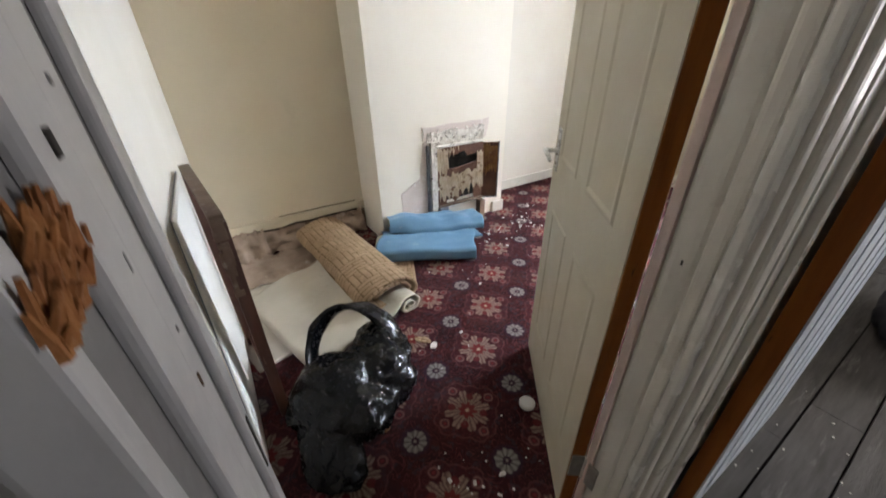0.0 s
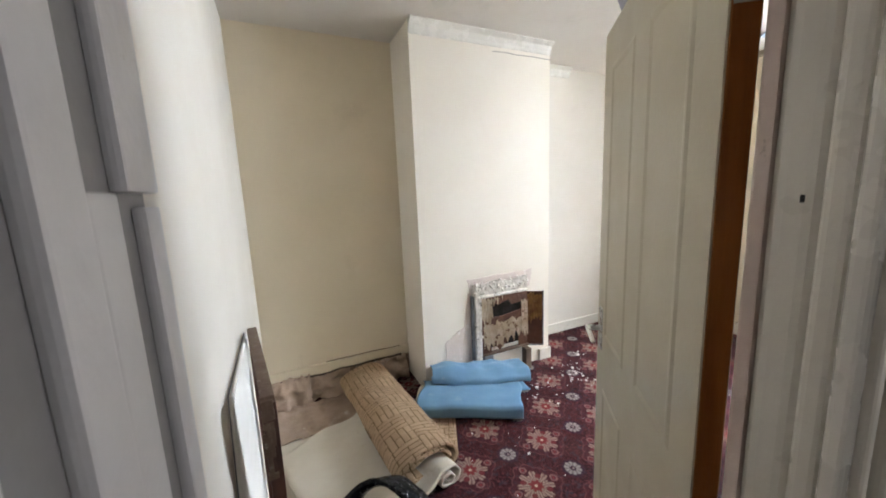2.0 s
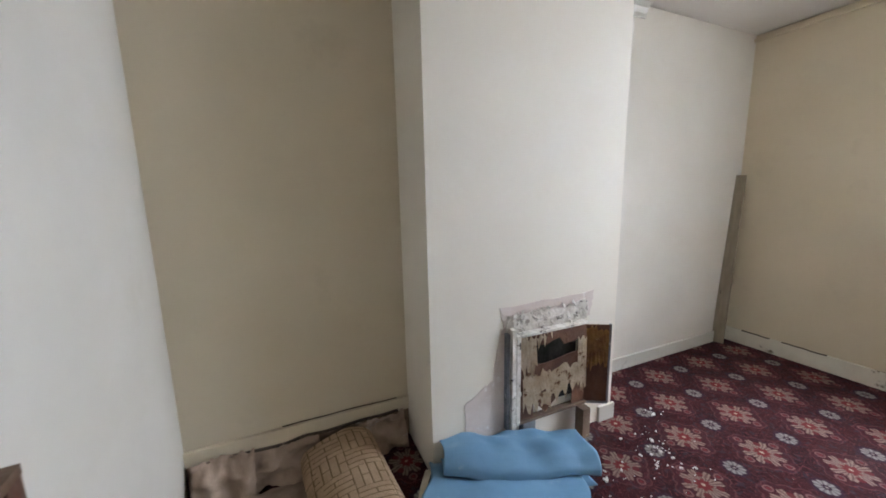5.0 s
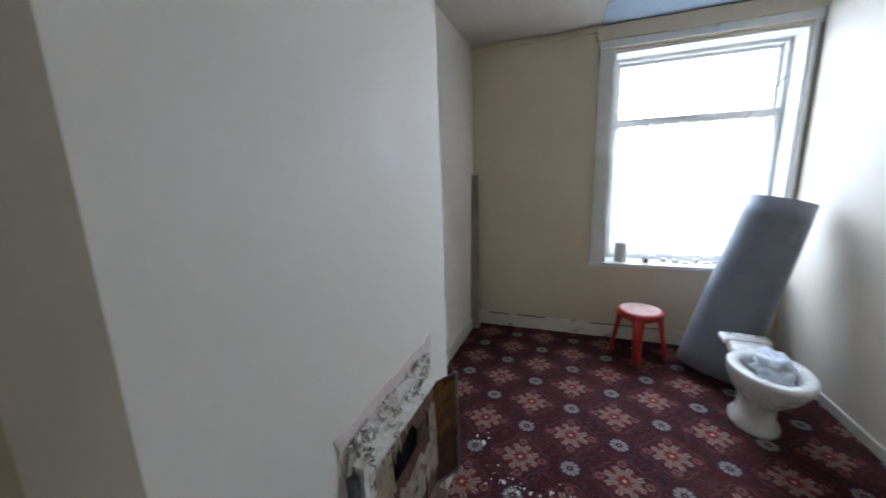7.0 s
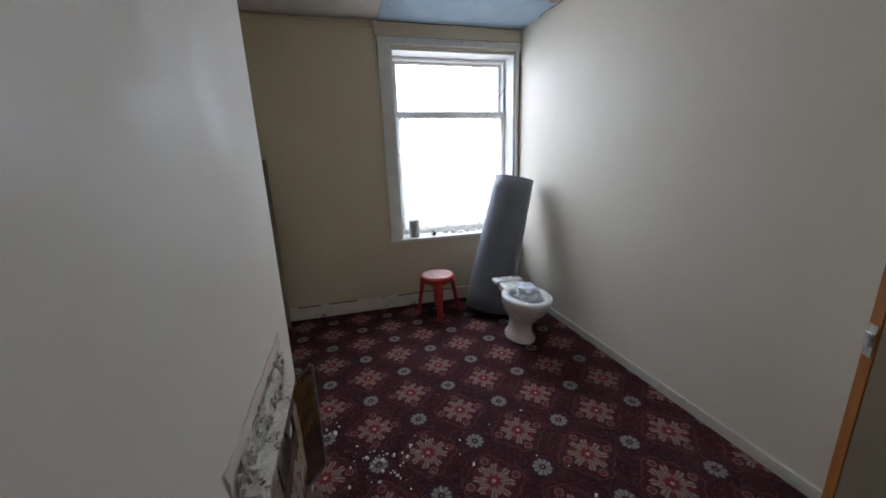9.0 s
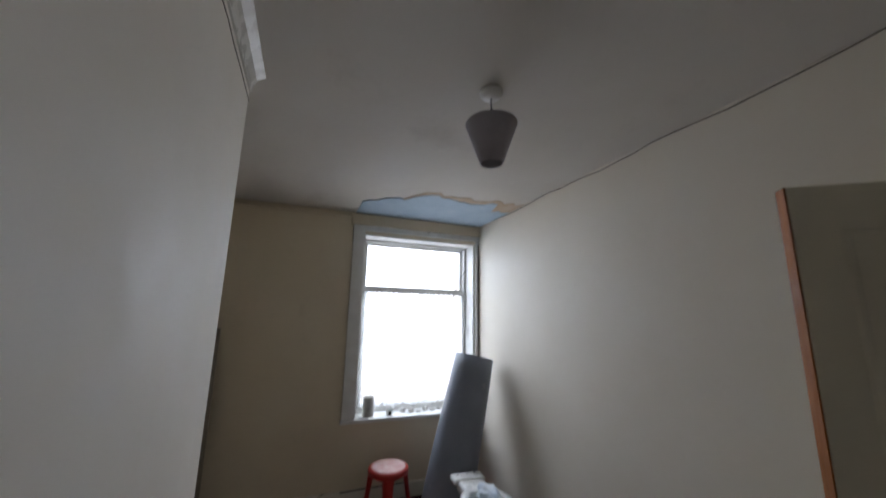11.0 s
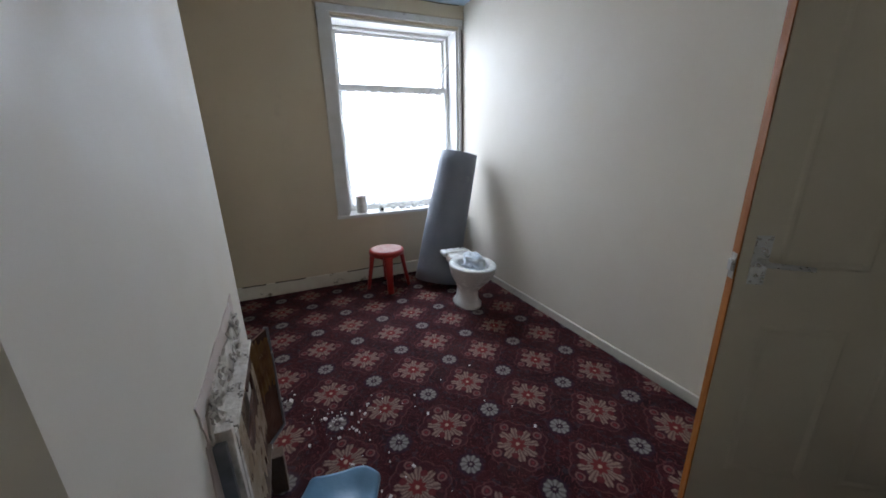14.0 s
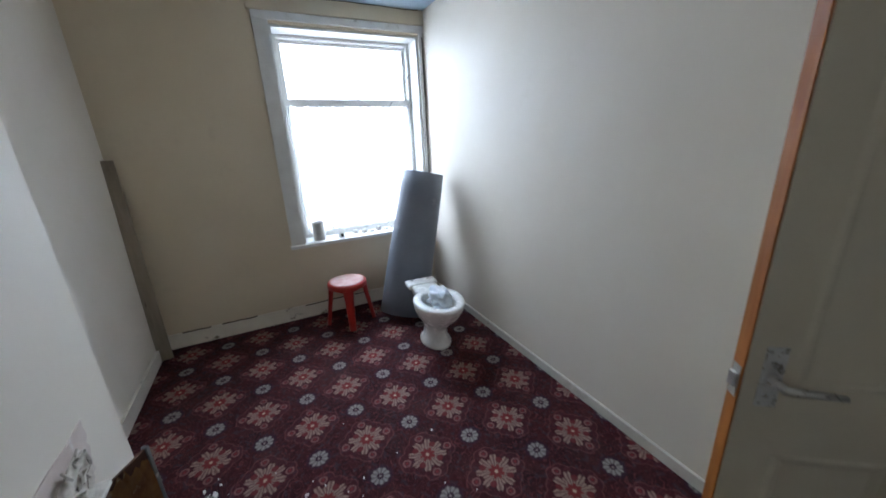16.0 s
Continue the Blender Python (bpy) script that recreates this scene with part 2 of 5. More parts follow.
    col = mix(nt, calc(nt, "MULTIPLY", below(ld, 0.0165, 0.003), 0.95), col, (0.125, 0.020, 0.022))
    star = calc(nt, "ADD", 0.034, calc(nt, "MULTIPLY", c8, 0.006))
    col = mix(nt, calc(nt, "MULTIPLY", below(r, star, 0.004), 0.97), col, (0.165, 0.022, 0.022))
    col = mix(nt, below(r, 0.0085, 0.003), col, (0.42, 0.29, 0.21))
    # small rings of pale petals
    r, th = cell(0.0)
    c10 = calc(nt, "COSINE", calc(nt, "MULTIPLY", th, 10.0))
    ring = calc(nt, "MULTIPLY", band(r, 0.031, calc(nt, "ADD", calc(nt, "MULTIPLY", c10, 0.002), 0.0135), 0.003), calc(nt, "ADD", 0.72, calc(nt, "MULTIPLY", c10, 0.28)))
    col = mix(nt, calc(nt, "MULTIPLY", below(r, 0.060, 0.008), 0.7), col, (0.034, 0.018, 0.032))
    col = mix(nt, calc(nt, "MULTIPLY", ring, 0.95), col, (0.25, 0.235, 0.21))
    col = mix(nt, below(r, 0.006, 0.003), col, (0.24, 0.20, 0.18))
    # wear, dust and pile
    col = mix(nt, calc(nt, "MULTIPLY", noise_fac(nt, pos, 2.6, 6, 0.52, 0.78, 0.7), 0.12), col, (0.16, 0.12, 0.10))
    col = mix(nt, calc(nt, "MULTIPLY", noise_fac(nt, pos, 60, 4, 0.66, 0.78), 0.4), col, (0.22, 0.17, 0.15))
    nt.links.new(col, b.inputs["Base Color"])
    bump(nt, b, noise_fac(nt, pos, 420, 2, 0.25, 0.75), 0.5, 0.004)
    return m


M_CARPET = carpet_material()


def weave_material():
    """Beige carpet back with a basket-weave relief, laid out in the roll's own axes."""
    m, nt, b = mat("basket_weave_carpet", 0.95, 0, 0.1)
    base = coords(nt, (1, 1, 1), False)
    bricks = []
    for turn in (0.0, radians(90)):
        mp = nt.nodes.new("ShaderNodeMapping")
        mp.inputs["Rotation"].default_value = (0, 0, turn)
        nt.links.new(base, mp.inputs[0])
        k = node(nt, "ShaderNodeTexBrick", Scale=1.0, Mortar_Size=0.0035, Mortar_Smooth=0.5, Brick_Width=0.12, Row_Height=0.03)
        k.inputs["Color1"].default_value, k.inputs["Color2"].default_value, k.inputs["Mortar"].default_value = (1, 1, 1, 1), (0.85, 0.85, 0.85, 1), (0, 0, 0, 1)
        nt.links.new(mp.outputs[0], k.inputs["Vector"])
        bricks.append(k.outputs[0])
    ch = node(nt, "ShaderNodeTexChecker", Scale=8.33)
    nt.links.new(base, ch.inputs["Vector"])
    h = mix(nt, ch.outputs["Fac"], bricks[0], bricks[1])
    tone = mix(nt, noise_fac(nt, base, 14, 5), (0.57, 0.385, 0.245), (0.48, 0.315, 0.195))
    nt.links.new(mix(nt, h, (0.24, 0.155, 0.08), tone), b.inputs["Base Color"])
    fuzz = calc(nt, "ADD", calc(nt, "MULTIPLY", noise_fac(nt, base, 220, 3), 0.25), h)
    bump(nt, b, fuzz, 1.0, 0.02)
    return m


M_WEAVE = weave_material()
M_UNDERLAY = mottled("cream_underlay", (0.57, 0.505, 0.41), (0.50, 0.44, 0.35), 5.0, 0.9, 150, 0.2, (0.42, 0.36, 0.27), 6.0, 0.62, 0.75)
M_VINYL = mottled("blue_vinyl", (0.135, 0.285, 0.42), (0.11, 0.245, 0.375), 6.0, 0.42, 60, 0.1, (0.25, 0.37, 0.46), 8.0, 0.64, 0.78, spec=0.5)
M_VINYLBACK = mottled("buff_backing", (0.50, 0.42, 0.30), (0.40, 0.33, 0.23), 12.0, 0.9, 80, 0.3)
M_BAG = mottled("black_polythene", (0.004, 0.004, 0.005), (0.006, 0.006, 0.007), 20.0, 0.20, 25, 0.0, spec=0.28)
M_PANELWHITE = mottled("panel_paint_white", (0.84, 0.82, 0.77), (0.80, 0.78, 0.72), 6.0, 0.5, 80, 0.10, (0.58, 0.52, 0.44), 10.0, 0.72, 0.80)
M_MAHOGANY = mottled("dark_red_brown_wood", (0.085, 0.028, 0.016), (0.055, 0.018, 0.011), 9.0, 0.5, 90, 0.3, (0.20, 0.13, 0.09), 14.0, 0.62, 0.70, stretch=(3, 3, 0.5))
M_DUSTYWOOD = mottled("dusty_brown_wood", (0.16, 0.105, 0.07), (0.11, 0.065, 0.045), 12.0, 0.8, 90, 0.3, (0.30, 0.25, 0.2), 20.0, 0.6, 0.7)
M_KRAFT = mottled("brown_torn_lining", (0.41, 0.295, 0.225), (0.31, 0.215, 0.155), 7.0, 0.9, 60, 0.4, (0.52, 0.43, 0.36), 9.0, 0.6, 0.7)
M_HARDBOARD = mottled("brown_hardboard", (0.135, 0.055, 0.030), (0.085, 0.032, 0.018), 9.0, 0.65, 70, 0.3)
M_TORNPAPER = mottled("torn_cream_paper", (0.60, 0.48, 0.35), (0.47, 0.34, 0.22), 16.0, 0.9, 70, 0.6, (0.17, 0.075, 0.035), 20.0, 0.58, 0.63)
M_YELLOWED = mottled("orange_brown_peeling", (0.36, 0.175, 0.055), (0.20, 0.080, 0.030), 14.0, 0.7, 60, 0.5, (0.52, 0.38, 0.22), 18.0, 0.60, 0.66)
M_PINKPLASTER = mottled("pink_bare_plaster", (0.66, 0.56, 0.50), (0.60, 0.49, 0.43), 8.0, 0.9, 60, 0.3, (0.75, 0.70, 0.66), 12.0, 0.6, 0.7)
M_FLAKES = mottled("flaking_plaster", (0.74, 0.69, 0.62), (0.54, 0.48, 0.41), 30.0, 0.9, 60, 0.6, (0.09, 0.07, 0.06), 24.0, 0.60, 0.65)
M_GREYSTRIP = mottled("grey_trim_and_gap_shadow", (0.20, 0.205, 0.22), (0.13, 0.135, 0.15), 14.0, 0.5, 60, 0.2, (0.55, 0.54, 0.52), 20.0, 0.62, 0.70)
M_CERAMIC = mottled("white_vitreous_china", (0.82, 0.81, 0.78), (0.78, 0.77, 0.74), 6.0, 0.22, 50, 0.02, (0.62, 0.59, 0.53), 8.0, 0.68, 0.80, spec=0.6)
M_POLY = mottled("pale_blue_plastic_bag", (0.60, 0.68, 0.76), (0.72, 0.76, 0.80), 18.0, 0.4, 60, 0.3, (0.20, 0.30, 0.42), 20.0, 0.62, 0.68)
M_RED = mottled("red_plastic", (0.46, 0.020, 0.012), (0.39, 0.016, 0.010), 6.0, 0.38, 60, 0.05, (0.42, 0.05, 0.04), 9.0, 0.66, 0.8, spec=0.5)
M_PINKTOP = mottled("faded_pink_plastic", (0.62, 0.34, 0.30), (0.70, 0.50, 0.46), 14.0, 0.6, 60, 0.1, (0.72, 0.62, 0.58), 12.0, 0.55, 0.65)
M_LINO = mottled("grey_lino", (0.205, 0.222, 0.262), (0.175, 0.190, 0.225), 4.0, 0.40, 120, 0.06, (0.26, 0.27, 0.29), 8.0, 0.62, 0.75, spec=0.5)
M_PLANK = mottled("grey_brown_timber", (0.30, 0.245, 0.18), (0.23, 0.185, 0.13), 8.0, 0.8, 80, 0.3, (0.14, 0.10, 0.07), 12.0, 0.64, 0.7, stretch=(4, 4, 0.5))
M_SHADE = mottled("grey_fabric_shade", (0.36, 0.335, 0.36), (0.32, 0.30, 0.32), 12.0, 0.9, 300, 0.3)
M_PLASTICW = mottled("white_plastic", (0.74, 0.72, 0.68), (0.68, 0.66, 0.62), 8.0, 0.4, 60, 0.05)
M_CABLE = mottled("grey_flex", (0.12, 0.12, 0.12), (0.16, 0.16, 0.16), 30.0, 0.5, 60, 0.05)
M_TIN = mottled("dented_tin", (0.56, 0.54, 0.50), (0.42, 0.40, 0.36), 18.0, 0.45, 60, 0.2, (0.25, 0.17, 0.10), 22.0, 0.64, 0.72, metal=0.4)
M_RUBBLE = mottled("white_plaster_crumbs", (0.72, 0.70, 0.66), (0.52, 0.49, 0.45), 50.0, 0.9, 90, 0.4)
M_LACE = mottled("net_curtain", (0.82, 0.81, 0.79), (0.76, 0.75, 0.73), 20.0, 0.9, 120, 0.2)
M_NAVY = mottled("black_navy_cloth", (0.010, 0.012, 0.020), (0.018, 0.020, 0.030), 9.0, 0.9, 120, 0.4)
lnt = M_LACE.node_tree
lbs = lnt.nodes["Principled BSDF"]
lbs.inputs["Transmission Weight"].default_value = 0.0
lmix, lclear, ltrans, lmix2 = (lnt.nodes.new(k) for k in ("ShaderNodeMixShader", "ShaderNodeBsdfTransparent", "ShaderNodeBsdfTranslucent", "ShaderNodeMixShader"))
ltrans.inputs[0].default_value = (0.85, 0.85, 0.84, 1)
lmix2.inputs[0].default_value, lmix.inputs[0].default_value = 0.6, 0.45
for a, b_ in ((lbs.outputs[0], lmix2.inputs[1]), (ltrans.outputs[0], lmix2.inputs[2]), (lmix2.outputs[0], lmix.inputs[1]), (lclear.outputs[0], lmix.inputs[2]),
              (lmix.outputs[0], lnt.nodes["Material Output"].inputs[0])):
    lnt.links.new(a, b_)

M_GLASS, gnt, gbs = mat("window_glass", 0.02, 0, 0.5)
gbs.inputs["Transmission Weight"].default_value, gbs.inputs["IOR"].default_value = 1.0, 1.45
gbs.inputs["Base Color"].default_value = (0.97, 0.98, 0.98, 1)


# ---- building helpers ----
def obj(name, bm, material, parent=None, label="", smooth=False):
    me = bpy.data.meshes.new(name)
    bmesh.ops.recalc_face_normals(bm, faces=bm.faces)
    bm.to_mesh(me)
    bm.free()
    me.materials.append(material)
    if smooth:
        for p in me.polygons:
            p.use_smooth = True
    ob = new(name, me)
    if parent is not None:
        ob.parent = parent
    if label:
        ob["label"] = label
    return ob


def part(name, bm, material, parent, label="", smooth=False):
    return obj(name, bm, material, parent, label, smooth)


def thing(name, label, category, group="", at=None):
    ob = tagged(new(name), label, category, group)
    if at is not None:
        ob.matrix_world = at
    return ob


def box(bm, lo, hi, bevel=0.0, m=None):
    """Adds an upright box from corner lo to corner hi."""
    c = [(a + b) / 2 for a, b in zip(lo, hi)]
    s = [max(abs(b - a), 1e-4) for a, b in zip(lo, hi)]
    got = bmesh.ops.create_cube(bm, size=1.0, matrix=Matrix.Translation(c) @ Matrix.Diagonal((*s, 1)))
    verts = got["verts"]
    if bevel:
        edges = list({e for v in verts for e in v.link_edges})
        out = bmesh.ops.bevel(bm, geom=edges, offset=bevel, segments=2, profile=0.7, affect="EDGES")
        verts = list({v for f in out["faces"] for v in f.verts} | {v for v in verts if v.is_valid})
    if m is not None:
        bmesh.ops.transform(bm, matrix=m, verts=verts)
    return verts


def boxed(lo, hi, bevel=0.0, m=None):
    bm = bmesh.new()
    box(bm, lo, hi, bevel, m)
    return bm


def prism(points, z0, z1):
    """An upright prism over a plan outline."""
    bm = bmesh.new()
    low = [bm.verts.new((x, y, z0)) for x, y in points]
    top = [bm.verts.new((x, y, z1)) for x, y in points]
    bm.faces.new(low[::-1])
    bm.faces.new(top)
    n = len(points)
    for i in range(n):
        bm.faces.new((low[i], low[(i + 1) % n], top[(i + 1) % n], top[i]))
    return bm


def lathe(profile, steps=32, squash=1.0):
    """Turns (radius, height) pairs about z."""
    bm = bmesh.new()
    rings = []
    for r, z in profile:
        rings.append([bm.verts.new((r * math.cos(2 * math.pi * k / steps), squash * r * math.sin(2 * math.pi * k / steps), z)) for k in range(steps)])
    for a, b in zip(rings, rings[1:]):
        for k in range(steps):
            bm.faces.new((a[k], a[(k + 1) % steps], b[(k + 1) % steps], b[k]))
    return bm


def rod(bm, a, b, r, steps=10, r2=None):
    a, b = Vector(a), Vector(b)
    d = b - a
    m = Matrix.Translation((a + b) / 2) @ d.to_track_quat("Z", "Y").to_matrix().to_4x4()
    return bmesh.ops.create_cone(bm, cap_ends=True, segments=steps, radius1=r, radius2=r if r2 is None else r2, depth=d.length, matrix=m)["verts"]


def sheet(fn, nu, nv, thick=0.0):
    """A grid surface fn(u, v) -> point, given thickness along its normals."""
    bm = bmesh.new()
    g = [[bm.verts.new(fn(i / nu, j / nv)) for j in range(nv + 1)] for i in range(nu + 1)]
    for i in range(nu):
        for j in range(nv):
            bm.faces.new((g[i][j], g[i + 1][j], g[i + 1][j + 1], g[i][j + 1]))
    if thick:
        bm.normal_update()
        bmesh.ops.solidify(bm, geom=list(bm.faces), thickness=thick)
    return bm


# ---- structure ----
H = 2.63
XW, XE = 0.13, 4.33
YB, YF = 2.45, 2.055
CX0, CX1 = 1.22, 2.41
DX0, DX1 = 0.25, 0.945
DH = 2.03


def structure(name, bm, material, label="", category="", smooth=False):
    return tagged(obj(name, bm, material, None, "", smooth), label, category, "", "structure")


structure("floor", boxed((-1.6, -3.4, -0.2), (4.8, 2.75, -0.03)), M_DARK, "dark void under carpet and floorboards", "floor")
# West wall colour is darkened to stand in for the open door's shade.
structure("wall_west", boxed((XW - 0.12, 0.0, -0.03), (XW, 2.75, H)), M_OFFWHITE, "plain off-white painted plaster wall", "wall")
structure("wall_north_1", boxed((XW, YB, -0.03), (1.8, 2.75, H)), M_WALL, "cream painted alcove wall beside the chimney breast", "wall")
structure("wall_north_2", boxed((1.8, YB, -0.03), (XE + 0.37, 2.75, H)), M_OFFWHITE, "off-white recess wall beside the window", "wall")

bm = bmesh.new()
box(bm, (DX1 + 0.035, -0.12, -0.03), (XE + 0.37, 0.0, H))
box(bm, (DX0 - 0.035, -0.12, DH + 0.03), (DX1 + 0.035, 0.0, H))
box(bm, (XW - 0.12, -0.12, -0.03), (DX0 - 0.035, 0.0, H))
structure("wall_south", bm, M_SOUTH, "long off-white painted plaster wall with a doorway", "wall")

WY0, WY1, WZ0, WZ1 = 0.03, 1.27, 0.69, 2.43
bm = bmesh.new()
box(bm, (XE, 0.0, -0.03), (XE + 0.36, YB, WZ0))
box(bm, (XE, 0.0, WZ1), (XE + 0.36, YB, H))
box(bm, (XE, WY1, WZ0), (XE + 0.36, YB, WZ1))
box(bm, (XE, 0.0, WZ0), (XE + 0.36, WY0, WZ1))
structure("wall_east", bm, M_WALL, "cream painted outer wall with the window opening", "wall")

# Chimney breast, hollow where the hearth opening is.
bm = bmesh.new()
HX0, HX1, HZ0, HZ1 = 1.74, 2.16, 0.20, 0.66
box(bm, (CX0, YF, -0.03), (HX0, YB, H))
box(bm, (HX1, YF, -0.03), (CX1, YB, H))
box(bm, (HX0, YF, HZ1), (HX1, YB, H))
box(bm, (HX0, YF, -0.03), (HX1, YB, HZ0))
structure("chimney_breast", bm, M_BREAST, "off-white painted chimney breast", "chimney breast")

structure("carpet", boxed((XW, 0.0, -0.03), (XE, YB, 0.0)), M_CARPET, "worn dark red patterned carpet with pale rosettes", "carpet")
structure("threshold", boxed((DX0, -0.10, -0.03), (DX1, 0.0, -0.002)), M_CARPET, "carpet edge in the doorway", "carpet")

# Ceiling with the scraped strip beside the window.
bm = boxed((-1.6, -3.4, H), (4.8, 2.75, H + 0.15))
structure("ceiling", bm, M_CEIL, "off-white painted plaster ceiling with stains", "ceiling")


rnd = random.Random(5)
edge = []
for k in range(25):
    y = 1.36 - 1.36 * k / 24
    reach = 0.42 + 0.40 * min(1, k / 9) + 0.06 * k / 24 + rnd.uniform(-0.05, 0.05)
    edge.append((XE - reach, y))
structure("ceiling_patch_tan", prism([(XE, 1.36), *edge[6:], (XE, 0.0)], H - 0.004, H + 0.01), M_TANPLASTER, "ragged tan strip where ceiling paint came off", "ceiling")
edge2 = [(x + (0.05 + (0.05 if k > 13 else 0) + (0.16 if k > 20 else 0)) + rnd.uniform(-0.02, 0.02), y) for k, (x, y) in enumerate(edge)]
structure("ceiling_patch_blue", prism([(XE, 1.36), *edge2, (XE, 0.0)], H - 0.008, H + 0.01), M_BLUEPLASTER, "pale blue old distemper showing on the ceiling", "ceiling")

# Boxed head over the window, with its cracked joint.
bm = bmesh.new()
box(bm, (XE - 0.035, 0.0, 2.507), (XE, 1.40, 2.622), 0.003)
structure("window_head_boxing", bm, M_WALL, "cream painted boxing above the window", "trim")
structure("ceiling_line_east", boxed((XE - 0.03, 1.39, 2.575), (XE, YB, 2.60), 0.004), M_WALL, "uneven plaster line under the ceiling", "trim")


def crack(points, width, material, name="crack"):
    """A dark open joint that follows a wandering line."""
    bm = bmesh.new()
    for a, b in zip(points, points[1:]):
        rod(bm, a, b, width, 5)
    return structure(name, bm, material, "dark open crack in the plaster", "crack")


rnd = random.Random(11)
crack([(1.0 + 0.13 * k, 0.001, 2.619 + rnd.uniform(-0.007, 0.006) + 0.006 * math.sin(k * 0.9)) for k in range(24)], 0.0034, M_CRACK)
crack([(XE - 0.001, 1.36 + rnd.uniform(-0.006, 0.006) + 0.02 * math.sin(k * 0.5), 2.61 - 0.055 * k) for k in range(14)], 0.0024, M_CRACK)
crack([(XE - 0.002, 1.40 + 0.09 * k, 2.585 + rnd.uniform(-0.008, 0.008)) for k in range(11)], 0.004, M_CRACK)
crack([(XE - 0.036, 0.05 + 0.12 * k, 2.618 + rnd.uniform(-0.004, 0.002)) for k in range(12)], 0.004, M_CRACK)
crack([(XE - 0.02, 1.39 + rnd.uniform(-0.003, 0.003), 2.63 - 0.02 * k) for k in range(6)], 0.007, M_CRACK)
crack([(CX0 + 0.1 + 0.11 * k, YF - 0.001, 2.515 + rnd.uniform(-0.006, 0.006)) for k in range(5, 11)], 0.0018, M_CRACK)
crack([(XE - 0.012, 0.012, 0.95 + 0.07 * k) for k in range(22)], 0.006, M_CRACK)


def coving(x0, x1, y, material, name):
    """A concave cornice length along x."""
    bm = bmesh.new()
    prof = [(0.0, -0.085), (-0.008, -0.085), (-0.012, -0.06), (-0.025, -0.028), (-0.048, -0.012), (-0.055, -0.008), (-0.055, 0.0), (0.0, 0.0)]
    ends = []
    for x in (x0, x1):
        ends.append([bm.verts.new((x, y + a, H + b)) for a, b in prof])
    bm.faces.new(ends[0])
    bm.faces.new(ends[1][::-1])
    n = len(prof)
    for i in range(n):
        bm.faces.new((ends[0][i], ends[0][(i + 1) % n], ends[1][(i + 1) % n], ends[1][i]))
    return structure(name, bm, material, "glossy white cornice along the chimney breast", "cornice")


coving(CX0, CX1, YF, M_GLOSS, "coving_breast")
coving(CX1 + 0.02, 3.0, YB, M_GLOSS, "coving_recess")

# Skirtings.
structure("baseboard_south", boxed((1.02, 0.0, 0.0), (XE, 0.016, 0.062), 0.004), M_TRIM, "low white painted skirting board", "baseboard")
bm = bmesh.new()
box(bm, (XE - 0.022, 0.0, 0.0), (XE, YB, 0.125), 0.004)
structure("baseboard_east", bm, M_SKIRT, "dirty cream skirting board with open joints", "baseboard")
rnd = random.Random(3)
for y0, y1 in ((0.75, 1.35), (1.75, 2.02), (2.1, 2.3)):
    crack([(XE - 0.021, y0 + (y1 - y0) * k / 6, 0.126 + rnd.uniform(-0.003, 0.003)) for k in range(7)], 0.0055, M_CRACK)
structure("baseboard_recess", boxed((CX1, YB - 0.018, 0.0), (XE - 0.022, YB, 0.10), 0.004), M_TRIM, "white painted skirting board", "baseboard")
structure("baseboard_breast", boxed((2.30, YF - 0.018, 0.0), (CX1 + 0.016, YF, 0.10), 0.004), M_TRIM, "short broken length of white skirting", "baseboard")
structure("baseboard_alcove", boxed((XW, YB - 0.02, 0.17), (CX0, YB, 0.245), 0.005), M_WALL, "stained plaster band above the lost skirting", "baseboard")
crack([(XW + 0.02 + 0.1 * k, YB - 0.021, 0.17 + rnd.uniform(-0.01, 0.012)) for k in range(11)], 0.008, M_CRACK)
crack([(0.55 + 0.1 * k, YB - 0.003, 0.248 + rnd.uniform(-0.003, 0.003)) for k in range(7)], 0.0035, M_CRACK)
structure("alcove_bare_strip", boxed((XW, YB - 0.008, 0.0), (CX0, YB, 0.17)), M_BAREBROWN, "bare brown wall where the skirting was", "wall")

# Landing and the room with bare boards.
structure("wall_landing_south", boxed((-1.5, -0.93, -0.03), (1.15, -0.81, H)), M_LANDWALL, "pale blue-grey painted landing wall", "wall")
structure("baseboard_landing", boxed((-1.5, -0.81, 0.0), (1.02, -0.79, 0.11), 0.005), M_TRIM, "grey-white landing skirting board", "baseboard")
bm = bmesh.new()
for y0, y1, z0, z1 in ((-3.4, -0.64, -0.03, H), (-0.36, 0.0, -0.03, H), (-0.64, -0.36, -0.03, 1.2), (-0.64, -0.36, 1.95, H)):
    box(bm, (-1.6, y0, z0), (-1.5, y1, z1))
structure("wall_landing_west", bm, M_LANDWALL, "pale blue-grey painted landing wall with a window", "wall")
bm = bmesh.new()
for y0, y1, z0, z1 in ((-0.64, -0.61, 1.2, 1.95), (-0.39, -0.36, 1.2, 1.95), (-0.61, -0.39, 1.2, 1.24), (-0.61, -0.39, 1.91, 1.95), (-0.61, -0.39, 1.56, 1.59)):
    box(bm, (-1.58, y0, z0), (-1.53, y1, z1), 0.004)
structure("window_3", bm, M_SASH, "small white painted sash window on the landing", "window")
structure("wall_landing_north", boxed((-1.5, -0.126, -0.03), (0.2125, -0.02, H)), M_LANDDARK, "dark grey painted landing wall", "wall")
bm = bmesh.new()
box(bm, (1.05, -3.3, -0.03), (1.15, -0.93, H))
box(bm, (1.05, -0.81, DH + 0.03), (1.15, -0.12, H))
structure("wall_boarded_room_west", bm, M_LANDWALL, "pale painted partition with a doorway", "wall")
